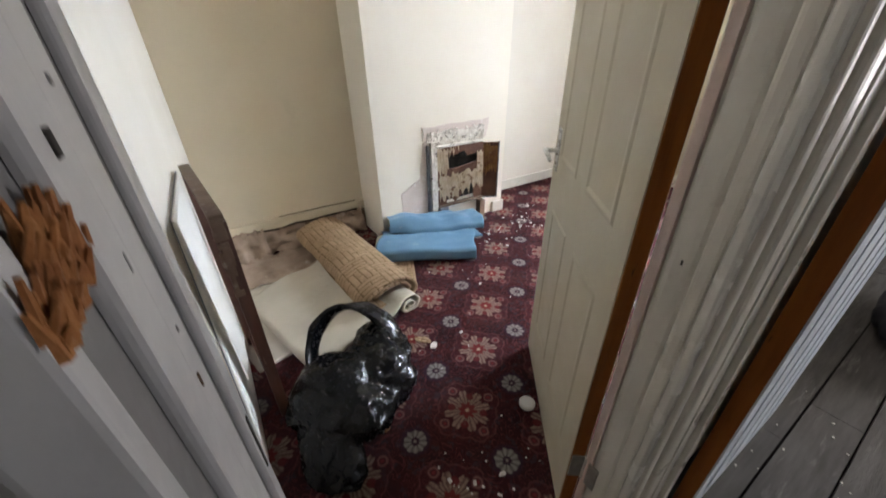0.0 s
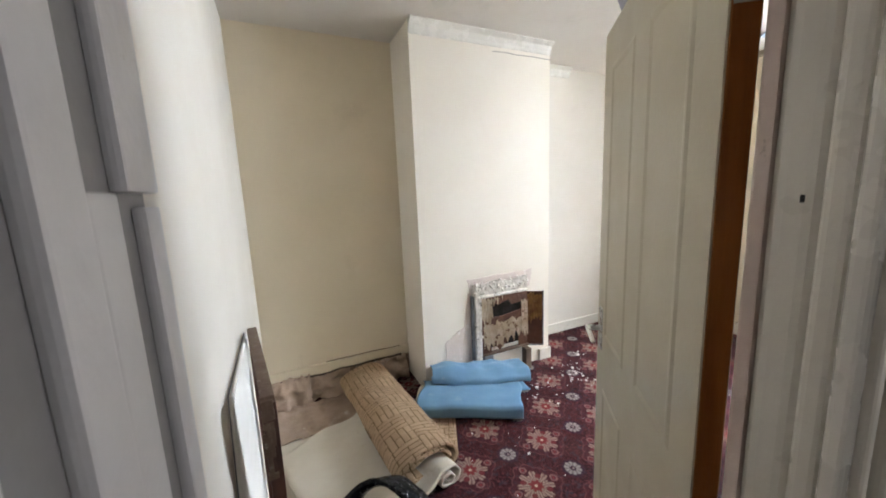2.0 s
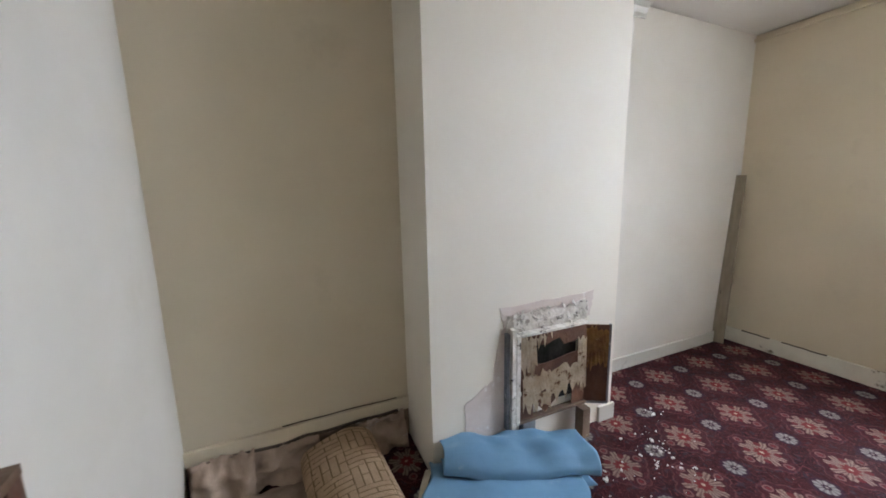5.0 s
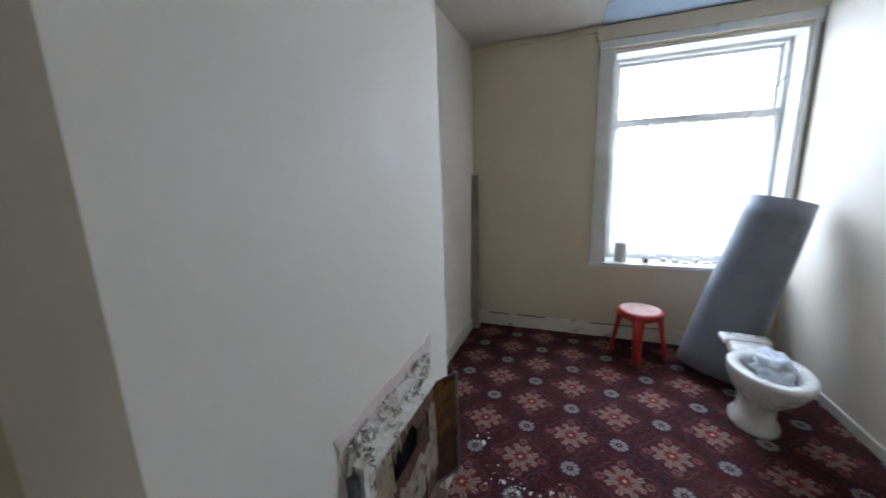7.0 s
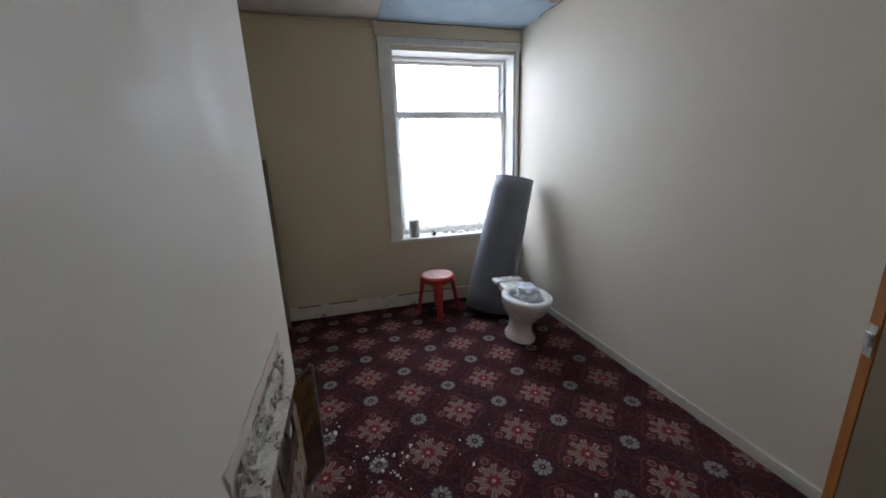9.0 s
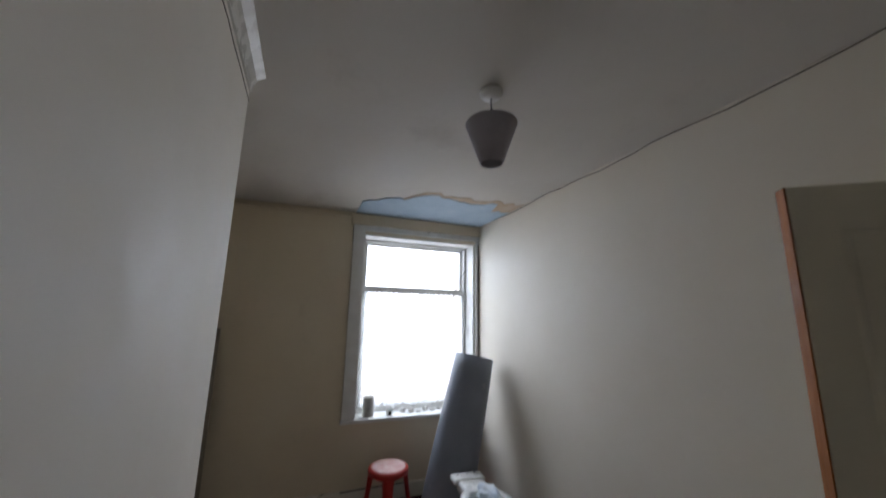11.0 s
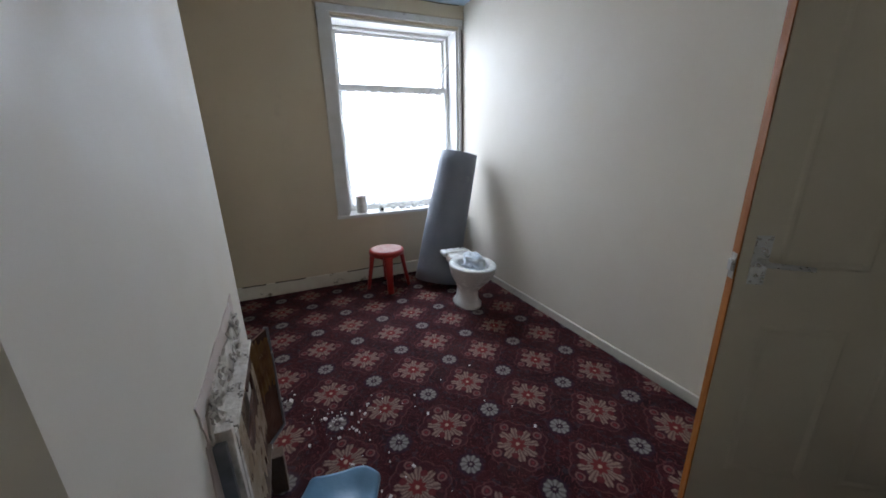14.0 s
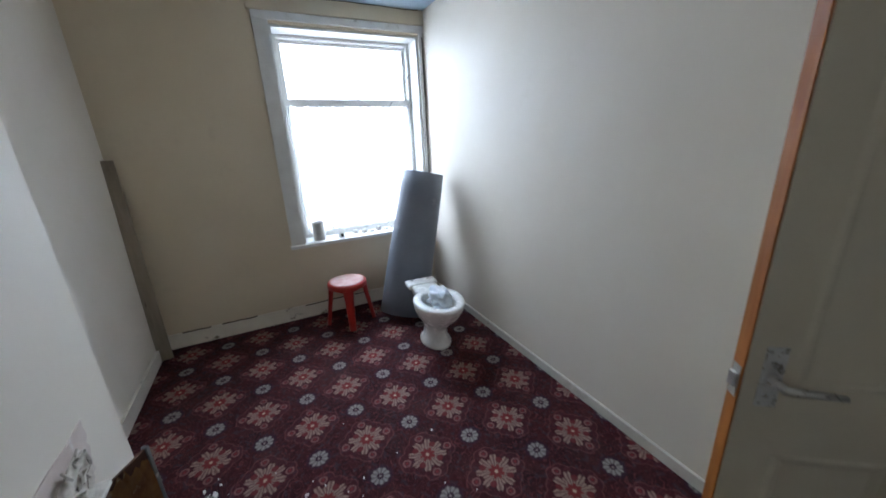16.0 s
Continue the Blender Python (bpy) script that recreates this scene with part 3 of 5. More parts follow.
structure("wall_boarded_room_south", boxed((-1.5, -3.4, -0.03), (4.7, -3.3, H)), M_LANDWALL, "pale painted wall of the bare room", "wall")
bm = bmesh.new()
box(bm, (4.45, -3.3, -0.03), (4.70, -2.3, H))
box(bm, (4.45, -1.1, -0.03), (4.70, -0.12, H))
box(bm, (4.45, -2.3, -0.03), (4.70, -1.1, 0.8))
box(bm, (4.45, -2.3, 2.2), (4.70, -1.1, H))
structure("wall_boarded_room_east", bm, M_LANDWALL, "pale painted outer wall of the bare room", "wall")
bm = bmesh.new()
for y0, y1, z0, z1 in ((-2.3, -2.22, 0.8, 2.2), (-1.18, -1.1, 0.8, 2.2), (-2.22, -1.18, 0.8, 0.88), (-2.22, -1.18, 2.12, 2.2), (-2.22, -1.18, 1.62, 1.68)):
    box(bm, (4.53, y0, z0), (4.58, y1, z1), 0.004)
structure("window_2", bm, M_SASH, "white painted sash window of the bare room", "window")

# Backdrops of bright overcast sky outside both windows.
structure("backdrop", boxed((6.2, -4.5, -1.0), (6.3, 4.5, 6.0)), M_OVERCAST, "bright white overcast sky", "sky")
structure("backdrop", boxed((-3.1, -2.5, -0.5), (-3.0, 1.5, 4.5)), M_OVERCAST, "bright white overcast sky", "sky")


# ---- door frames ----
def frame_piece(name, boxes, material, parent, label=""):
    bm = bmesh.new()
    for lo, hi in boxes:
        box(bm, lo, hi, 0.0035)
    return part(name, bm, material, parent, label)


frame_1 = tagged(new("door_frame"), "chipped white painted door frame with rebate shadow in grey", "door frame", "", "structure")
# hinge side: a broad lining in shallow rounded steps, a stop bead, architraves on both sides
def moulded(name, outline, z0, z1, material, parent, label=""):
    """An upright length of trim over a rounded plan outline."""
    pts = list(outline)
    for _ in range(2):
        pts = [q for a, b in zip(pts, pts[1:] + pts[:1]) for q in ((a[0] * 0.8 + b[0] * 0.2, a[1] * 0.8 + b[1] * 0.2), (a[0] * 0.2 + b[0] * 0.8, a[1] * 0.2 + b[1] * 0.8))]
    return part(name, prism(pts, z0, z1), material, parent, label)


frame_piece("edge_bead", [((DX1 + 0.002, -0.016, 0.0), (DX1 + 0.018, 0.003, DH))], M_PINKEDGE, frame_1, "rubbed pinkish edge of the lining")
moulded("lining", [(DX1 + 0.006, -0.016), (DX1 + 0.034, -0.016), (DX1 + 0.034, -0.072), (DX1 + 0.003, -0.072)], 0.03, DH, M_TRIM, frame_1)
moulded("moulding", [(DX1 - 0.001, -0.070), (DX1 + 0.034, -0.070), (DX1 + 0.034, -0.104), (DX1 - 0.005, -0.104)], 0.015, DH, M_TRIM, frame_1)
moulded("stop", [(DX1 - 0.008, -0.101), (DX1 + 0.034, -0.101), (DX1 + 0.034, -0.126), (DX1 - 0.010, -0.126)], 0.0, DH, M_GLOSS, frame_1, "glossy rounded stop bead")
frame_piece("architrave", [((DX1 + 0.0185, 0.0, 0.0), (DX1 + 0.040, 0.011, DH)), ((DX1 + 0.040, 0.0, 0.0), (DX1 + 0.105, 0.020, DH + 0.06))], M_TRIM, frame_1)
moulded("architrave", [(DX1 + 0.010, -0.119), (DX1 + 0.010, -0.138), (DX1 + 0.050, -0.134), (DX1 + 0.060, -0.119)], 0.0, DH + 0.07, M_TRIM, frame_1)
moulded("architrave", [(DX1 + 0.050, -0.119), (DX1 + 0.050, -0.146), (DX1 + 0.092, -0.150), (DX1 + 0.096, -0.119)], 0.0, DH + 0.07, M_TRIM, frame_1)
part("nail_hole", boxed((DX1 - 0.0065, -0.092, 0.10), (DX1 - 0.003, -0.080, 0.13), 0.001), M_DARK, frame_1)
part("nail_hole", boxed((DX1 + 0.0035, -0.050, 0.98), (DX1 + 0.0055, -0.046, 0.99), 0.0005), M_DARK, frame_1)
part("nail_hole", boxed((DX1 + 0.0035, -0.055, 1.47), (DX1 + 0.0055, -0.050, 1.48), 0.0005), M_DARK, frame_1)
# latch side: worn white lining, rebate shadow painted grey, open joint, and the room-side facing
frame_piece("lining", [((DX0 - 0.036, -0.118, 0.0), (DX0 - 0.010, 0.078, DH))], M_SHADECHIPGREY, frame_1, "rebate with its shadow painted in grey")
frame_piece("facing", [((DX0 - 0.010, -0.082, 0.0), (DX0, -0.040, DH)), ((DX0 - 0.010, -0.041, 0.0), (DX0 - 0.0005, -0.002, 1.509))], M_FRAMEWHITE, frame_1, "worn white painted facing")
frame_piece("facing", [((DX0 - 0.010, 0.044, 0.0), (DX0 - 0.001, 0.078, 1.50)), ((DX0 - 0.010, 0.014, 1.51), (DX0, 0.078, DH))], M_FRAMEWHITE, frame_1, "worn white painted facing")
frame_piece("architrave", [((0.213, -0.136, 0.0), (DX0 - 0.006, -0.118, DH + 0.07))], M_FRAMEWHITE, frame_1)
frame_piece("architrave", [((XW, 0.0, 0.0), (DX0 - 0.036, 0.076, DH + 0.06))], M_FRAMEWHITE, frame_1)
frame_piece("head", [((DX0 - 0.036, -0.118, DH), (DX1 + 0.034, 0.020, DH + 0.03))], M_TRIM, frame_1)
frame_piece("architrave", [((XW, -0.142, DH + 0.031), (DX1 + 0.096, -0.120, DH + 0.10))], M_TRIM, frame_1)
bm = bmesh.new()
rnd = random.Random(4)
zs = [0.02 + 0.06 * k for k in range(25)]
for z0, z1 in zip(zs, zs[1:]):
    rod(bm, (DX0 - 0.006, 0.001, z0), (DX0 - 0.006, 0.001, z1), rnd.uniform(0.0015, 0.0032), 5)
part("open_joint", bm, M_DARK, frame_1, "black open joint between the boards")
# splintered timber where the lock keep was torn out
bm = bmesh.new()
rnd = random.Random(8)
for k in range(150):
    y, z = rnd.uniform(-0.117, -0.074), rnd.uniform(1.240, 1.266)
    if k > 115:
        y, z = rnd.uniform(-0.134, -0.116), rnd.uniform(1.236, 1.250)
    w = rnd.uniform(0.0018, 0.0045)
    e = rnd.uniform(-0.003, 0.003)
    h = rnd.uniform(0.008, 0.022)
    rod(bm, (DX0 - 0.006, y, z), (DX0 + rnd.uniform(-0.006, 0.001), y + e, z + h), w, 5, 0.001)
tagged(part("splinter", bm, M_RAWWOOD, frame_1, "raw splintered orange timber at the torn lock keep"), kind="stuff")
plate_ = part("strike_plate", boxed((DX0 - 0.011, -0.117, 1.322), (DX0 - 0.0065, -0.094, 1.356), 0.0015), M_FRAMEWHITE, frame_1, "paint-daubed strike plate")
part("rust_edge", boxed((DX0 - 0.011, -0.126, 1.320), (DX0 - 0.0075, -0.117, 1.354), 0.001), M_DUSTYBROWN, plate_, "dark rusty edge")
part("screw_hole", boxed((DX0 - 0.001, -0.066, 1.288), (DX0 + 0.0012, -0.060, 1.300), 0.0005), M_DARK, frame_1)

part("slot", boxed((DX0 - 0.003, 0.052, 0.885), (DX0 + 0.0005, 0.060, 0.975), 0.0008), M_DARK, frame_1, "dark empty hinge slot")
rnd = random.Random(19)
for k in range(7):
    y, z = rnd.choice((rnd.uniform(-0.08, -0.008), rnd.uniform(-0.08, -0.045))), rnd.uniform(0.75, 1.48)
    w, h = rnd.uniform(0.0008, 0.0025), rnd.uniform(0.002, 0.006)
    part("paint_chip", boxed((DX0 - 0.002, y - w, z - h), (DX0 + 0.0006, y + w, z + h), 0.0005), rnd.choice((M_SHADECHIPGREY, M_DUSTYBROWN, M_SHADECHIPGREY)), frame_1)

frame_2 = tagged(new("door_frame"), "off-white painted frame of the doorway to the bare room", "door frame", "", "structure")
frame_piece("lining", [((1.03, -0.152, 0.0), (1.17, -0.122, DH))], M_TRIM, frame_2)
frame_piece("stop", [((1.075, -0.166, 0.0), (1.115, -0.152, DH))], M_TRIM, frame_2)
frame_piece("lining", [((1.03, -0.81, 0.0), (1.17, -0.785, DH))], M_TRIM, frame_2)
frame_piece("head", [((1.03, -0.785, DH), (1.17, -0.152, DH + 0.03))], M_TRIM, frame_2)


# ---- doors ----
def panelled_leaf(door, length, height, thick, face_mat, core_mat):
    """A leaf from its hinge edge along +x; the seen face looks to +y."""
    core = part("core", boxed((0, -thick + 0.003, 0.012), (length, -0.003, height), 0.0015), core_mat, door, "bare orange timber edge")
    for name, y0, y1, out in (("face", -0.004, 0.0, 1), ("face", -thick, -thick + 0.004, -1)):
        part(name, boxed((0.004, y0, 0.013), (length - 0.004, y1, height - 0.001), 0.001), face_mat, door)
        if out < 0:
            continue
        for x0, x1 in ((0.095, length / 2 - 0.045), (length / 2 + 0.045, length - 0.095)):
            for z0, z1 in ((0.23, 0.80), (0.98, height - 0.115)):
                bm = bmesh.new()
                rings = []
                for inset, up in ((0.0, -0.001), (0.010, 0.0034), (0.017, 0.0034), (0.030, -0.001)):
                    rings.append([bm.verts.new((x, y1 + up, z)) for x, z in ((x0 + inset, z0 + inset), (x1 - inset, z0 + inset), (x1 - inset, z1 - inset), (x0 + inset, z1 - inset))])
                for a, b in zip(rings, rings[1:]):
                    for k in range(4):
                        bm.faces.new((a[k], a[(k + 1) % 4], b[(k + 1) % 4], b[k]))
                part("panel", bm, face_mat, door)
    return core


hinge = Vector((0.920, 0.034, 0))
tip = Vector((1.366, 0.620, 0))
swing = tip - hinge
L1 = swing.length
door = tagged(new("door_1"), "cream panelled door with bare timber edges, standing open", "door", "", "structure")
door.matrix_world = Matrix.Translation(hinge) @ Matrix.Rotation(math.atan2(swing.y, swing.x), 4, "Z")
panelled_leaf(door, L1, 1.985, 0.042, M_DOOR, M_TIMBER)
for out, y in ((1, 0.0), (-1, -0.042)):
    plate = part("handle_plate", boxed((L1 - 0.075, min(y, y + out * 0.004), 0.93), (L1 - 0.033, max(y, y + out * 0.004), 1.08), 0.0015), M_STEEL, door, "satin steel handle plate")
    bm = bmesh.new()
    rod(bm, (L1 - 0.054, y, 1.005), (L1 - 0.054, y + out * 0.045, 1.005), 0.009, 12)
    rod(bm, (L1 - 0.050, y + out * 0.045, 1.005), (L1 - 0.160, y + out * 0.048, 0.998), 0.0085, 12, 0.007)
    part("lever", bm, M_STEEL, plate, "brushed steel lever handle", True)
    bm = bmesh.new()
    for x in (L1 - 0.068, L1 - 0.040):
        for z in (0.94, 1.07):
            rod(bm, (x, y, z), (x, y + out * 0.006, z), 0.004, 8)
    part("screw", bm, M_PLATE, plate)
part("latch", boxed((L1 - 0.001, -0.030, 0.965), (L1 + 0.010, -0.012, 1.0), 0.002), M_STEEL, door, "steel latch bolt")
part("latch_plate", boxed((L1 - 0.001, -0.034, 0.94), (L1 + 0.0015, -0.008, 1.02)), M_PLATE, door)
for z in (0.20, 1.74):
    h = part("hinge", boxed((-0.003, -0.040, z), (0.0, -0.004, z + 0.10)), M_PLATE, door, "painted-over steel butt hinge")
    bm = bmesh.new()
    rod(bm, (-0.006, -0.044, z), (-0.006, -0.044, z + 0.10), 0.006, 10)
    part("knuckle", bm, M_PLATE, h)
part("hinge_leaf", boxed((0.0, 0.02, 1.74), (0.002, 0.05, 1.84)), M_PLATE, frame_1).matrix_world = Matrix.Translation((DX1 - 0.0015, -0.06, 0))
part("hinge_leaf", boxed((0.0, 0.02, 0.20), (0.002, 0.05, 0.30)), M_PLATE, frame_1).matrix_world = Matrix.Translation((DX1 - 0.0015, -0.06, 0))

door2 = tagged(new("door_2"), "white door with blue brush marks, folded back in the bare room", "door", "", "structure")
door2.matrix_world = Matrix.Translation((1.185, -0.166, 0)) @ Matrix.Rotation(radians(-0.5), 4, "Z") @ Matrix.Diagonal((1, -1, 1, 1))
part("core", boxed((0, 0.001, 0.012), (0.75, 0.040, 1.985), 0.0015), M_TIMBER, door2, "bare orange timber edge")
part("face", boxed((0.004, 0.040, 0.013), (0.746, 0.044, 1.984)), M_BLUEWHITE, door2)
for x0 in (0.10, 0.25, 0.40, 0.55):
    part("groove_bead", boxed((x0, 0.044, 0.10), (x0 + 0.07, 0.0465, 1.9), 0.002), M_BLUEWHITE, door2)


# ---- bedroom window ----
window = tagged(new("window_1"), "white painted sash window with a sagging net curtain", "window", "", "structure")


def bars(name, rects, x0, x1, material, parent, bevel=0.004, label=""):
    bm = bmesh.new()
    for y0, y1, z0, z1 in rects:
        box(bm, (x0, y0, z0), (x1, y1, z1), bevel)
    return part(name, bm, material, parent, label)


GX = XE + 0.245
bars("architrave", [(WY1 - 0.005, WY1 + 0.105, WZ0, WZ1 + 0.02)], XE - 0.018, XE + 0.012, M_SASH, window)
bars("architrave", [(0.004, WY1 + 0.105, WZ1 + 0.02, WZ1 + 0.075)], XE - 0.024, XE + 0.012, M_SASH, window)
bars("architrave", [(0.004, 0.045, WZ0, WZ1 + 0.02)], XE - 0.012, XE + 0.012, M_SASH, window)
bars("window_sill", [(0.004, WY1 + 0.115, WZ0 - 0.018, WZ0 + 0.012)], XE - 0.045, GX - 0.03, M_SASH, window, 0.006)
bars("reveal_lining", [(WY1 - 0.02, WY1 - 0.004, WZ0 + 0.012, WZ1 - 0.004)], XE + 0.012, GX, M_SASH, window)
bars("reveal_lining", [(WY0 + 0.018, WY0 + 0.034, WZ0 + 0.012, WZ1 - 0.004)], XE + 0.012, GX, M_SASH, window)
bars("reveal_lining", [(WY0 + 0.034, WY1 - 0.02, WZ1 - 0.02, WZ1 - 0.004)], XE + 0.012, GX, M_SASH, window)
bars("window_frame", [(WY1 - 0.055, WY1 - 0.02, WZ0 + 0.01, WZ1 - 0.02), (WY0 + 0.034, WY0 + 0.062, WZ0 + 0.01, WZ1 - 0.02),
                      (WY0 + 0.062, WY1 - 0.055, WZ1 - 0.045, WZ1 - 0.02), (WY0 + 0.062, WY1 - 0.055, WZ0 + 0.01, WZ0 + 0.05)], GX - 0.045, GX + 0.05, M_SASH, window)
top = bars("sash", [(WY1 - 0.085, WY1 - 0.055, 1.86, WZ1 - 0.045), (WY0 + 0.062, WY0 + 0.088, 1.86, WZ1 - 0.045), (WY0 + 0.088, WY1 - 0.085, WZ1 - 0.07, WZ1 - 0.045),
                    (WY0 + 0.088, WY1 - 0.085, 1.862, 1.925)], GX + 0.012, GX + 0.048, M_SASH, window)
low = bars("sash", [(WY1 - 0.085, WY1 - 0.055, WZ0 + 0.05, 1.925), (WY0 + 0.062, WY0 + 0.088, WZ0 + 0.05, 1.925), (WY0 + 0.088, WY1 - 0.085, WZ0 + 0.05, WZ0 + 0.095),
                    (WY0 + 0.088, WY1 - 0.085, 1.862, 1.925)], GX - 0.03, GX + 0.008, M_SASH, window)
for nm, z0, z1, x, par in (("pane", 1.925, WZ1 - 0.07, GX + 0.03, top), ("pane", WZ0 + 0.095, 1.862, GX - 0.01, low)):
    g = part(nm, boxed((x, WY0 + 0.088, z0), (x + 0.004, WY1 - 0.085, z1)), M_GLASS, par, "clear window glass")
    g.visible_shadow = False
# little stumps of the lost glazing bars and putty lumps on the upper sash
bm = bmesh.new()
for y in (0.38, 0.65, 0.92):
    box(bm, (GX + 0.02, y - 0.007, WZ1 - 0.092), (GX + 0.045, y + 0.007, WZ1 - 0.07), 0.003)
    box(bm, (GX + 0.02, y - 0.010, 2.145), (GX + 0.034, y + 0.010, 2.165), 0.004)
for y in (WY0 + 0.09, WY1 - 0.11):
    box(bm, (GX + 0.02, y, 2.145), (GX + 0.045, y + 0.022, 2.16), 0.003)
part("glazing_bar_stubs", bm, M_SASH, top)
sn = part("cord", (lambda b: (rod(b, (GX - 0.10, 1.16, 0.80), (GX - 0.10, 0.09, 2.14), 0.003, 6), b)[1])(bmesh.new()), M_CABLE, window, "slack cord across the glass")
bm = bmesh.new()
rod(bm, (GX - 0.05, 0.60, 1.93), (GX - 0.055, 0.45, 1.86), 0.006, 6)
rod(bm, (GX - 0.05, 0.07, 2.20), (GX - 0.06, 0.20, 1.90), 0.005, 6)
part("curtain_wire", bm, M_PLASTICW, window, "bent white curtain wire")

# net curtain over the lower sash, gathered at its top edge and torn at its sides
rnd = random.Random(21)
fold = [rnd.uniform(0.6, 1.4) for _ in range(40)]


def net(u, v):
    y = WY0 + 0.075 + u * (WY1 - 0.14 - WY0)
    z = 1.858 - v * (1.858 - WZ0 - 0.03) + (0.016 * math.sin(u * 60) * fold[int(u * 39)] if v < 0.02 else 0) + (0.05 * abs(math.sin(u * 17 + 1)) if v > 0.97 else 0)
    x = GX - 0.062 + 0.010 * math.sin(u * 95 + 3 * v) * (1 - 0.4 * v) + 0.006 * math.sin(u * 31)
    return (x, y, z)


curtain = tagged(obj("net_curtain", sheet(net, 120, 30), M_LACE, None, "", True), "thin white net curtain hung across the lower sash", "curtain")


def netside(u, v):
    y = WY1 - 0.10 + u * 0.05 + 0.012 * math.sin(v * 11)
    return (GX - 0.075 + 0.012 * math.sin(u * 14 + v * 9), y, 1.86 - v * 1.1)


tagged(obj("net_curtain", sheet(netside, 12, 30), M_LACE, None, "", True), "torn bunched edge of the white net curtain", "curtain")

# things on the sill
SZ = WZ0 + 0.012
tin = thing("paint_tin", "old dented paint tin standing on the window sill", "tin", at=Matrix.Translation((XE + 0.07, 1.125, SZ)))
part("can", lathe([(0.0, 0.0), (0.052, 0.0), (0.054, 0.006), (0.052, 0.012), (0.052, 0.155), (0.055, 0.162), (0.053, 0.168), (0.045, 0.166), (0.044, 0.155), (0.0, 0.154)], 28), M_TIN, tin, "", True)
bm = bmesh.new()
rod(bm, (0.01, 0.02, 0.155), (0.03, 0.05, 0.25), 0.003, 6)
rod(bm, (0.0, 0.03, 0.155), (-0.01, 0.09, 0.22), 0.0025, 6)
part("stirring_sticks", bm, M_PLASTICW, tin)
cup = thing("small_pot", "small white pot with a dark stain on the window sill", "pot", at=Matrix.Translation((XE + 0.04, 0.93, SZ)))
part("pot", lathe([(0.0, 0.0), (0.026, 0.0), (0.034, 0.058), (0.031, 0.058), (0.024, 0.006), (0.0, 0.006)], 20), M_PLASTICW, cup, "", True)
part("stain", boxed((-0.036, -0.012, 0.008), (-0.026, 0.012, 0.04), 0.004), M_DARK, cup)
rnd = random.Random(14)
for k in range(9):
    y = 0.78 - 0.075 * k
    rub = obj("plaster_scrap", boxed((-0.025, -rnd.uniform(0.015, 0.035), 0.0), (0.02, rnd.uniform(0.01, 0.03), rnd.uniform(0.012, 0.045)), 0.005), M_RUBBLE)
    rub.matrix_world = pose(XE + 0.09 + rnd.uniform(-0.03, 0.03), y, SZ, 0, 0, rnd.uniform(0, 180))
    tagged(rub, "white scrap of broken plaster on the sill", "rubble", "scraps on the sill")


# ---- pendant lamp ----
lamp = thing("pendant_lamp", "ceiling pendant with a tapered grey fabric shade", "ceiling lamp", at=Matrix.Translation((2.125, 1.062, 0)))
part("ceiling_rose", lathe([(0.0, H), (0.052, H), (0.052, H - 0.012), (0.04, H - 0.028), (0.012, H - 0.034), (0.0, H - 0.034)], 24), M_PLASTICW, lamp, "white plastic ceiling rose", True)
bm = bmesh.new()
rod(bm, (0, 0, H - 0.03), (0, 0, 2.36), 0.0035, 8)
part("flex", bm, M_CABLE, lamp)
part("shade", lathe([(0.110, 2.470), (0.112, 2.472), (0.114, 2.468), (0.050, 2.287), (0.047, 2.285), (0.046, 2.289), (0.108, 2.465), (0.110, 2.470)], 40), M_SHADE, lamp, "grey fabric shade", True)
part("lamp_holder", lathe([(0.0, 2.42), (0.017, 2.42), (0.019, 2.35), (0.014, 2.335), (0.0, 2.335)], 16), M_PLASTICW, lamp, "", True)


# ---- toilet pan ----
def ring_loft(sections, steps=36):
    """Joins egg-shaped sections (centre x, half length front, half length back, half width, z)."""
    bm = bmesh.new()
    rings = []
    for cx, f, bk, w, z in sections:
        row = []
        for k in range(steps):
            a = 2 * math.pi * k / steps
            c, s = math.cos(a), math.sin(a)
            row.append(bm.verts.new((cx + (f if c > 0 else bk) * c, w * s, z)))
        rings.append(row)
    for a, b in zip(rings, rings[1:]):
        for k in range(steps):
            bm.faces.new((a[k], a[(k + 1) % steps], b[(k + 1) % steps], b[k]))
    bm.faces.new(rings[0][::-1])
    bm.faces.new(rings[-1])
    return bm


toilet = thing("toilet_pan", "disconnected white china toilet pan standing loose on the carpet", "toilet", at=pose(3.345, 0.480, 0, 0, 0, 177))
part("bowl", ring_loft([(0.0, 0.165, 0.16, 0.115, 0.0), (0.0, 0.165, 0.16, 0.115, 0.02), (0.01, 0.125, 0.14, 0.088, 0.06), (0.02, 0.115, 0.14, 0.082, 0.14), (0.04, 0.15, 0.16, 0.105, 0.20),
                        (0.07, 0.215, 0.19, 0.155, 0.28), (0.09, 0.25, 0.20, 0.178, 0.35), (0.095, 0.262, 0.20, 0.184, 0.385), (0.095, 0.262, 0.20, 0.184, 0.400), (0.095, 0.250, 0.19, 0.173, 0.408),
                        (0.095, 0.205, 0.15, 0.128, 0.406), (0.09, 0.19, 0.14, 0.118, 0.385), (0.08, 0.15, 0.12, 0.095, 0.30), (0.05, 0.08, 0.08, 0.06, 0.22)]), M_CERAMIC, toilet, "", True)
bm = bmesh.new()
box(bm, (-0.325, -0.125, 0.376), (-0.20, 0.125, 0.418), 0.018)
box(bm, (-0.25, -0.100, 0.330), (-0.02, 0.100, 0.409), 0.024)
ledge = part("cistern_ledge", bm, M_CERAMIC, toilet, "", True)
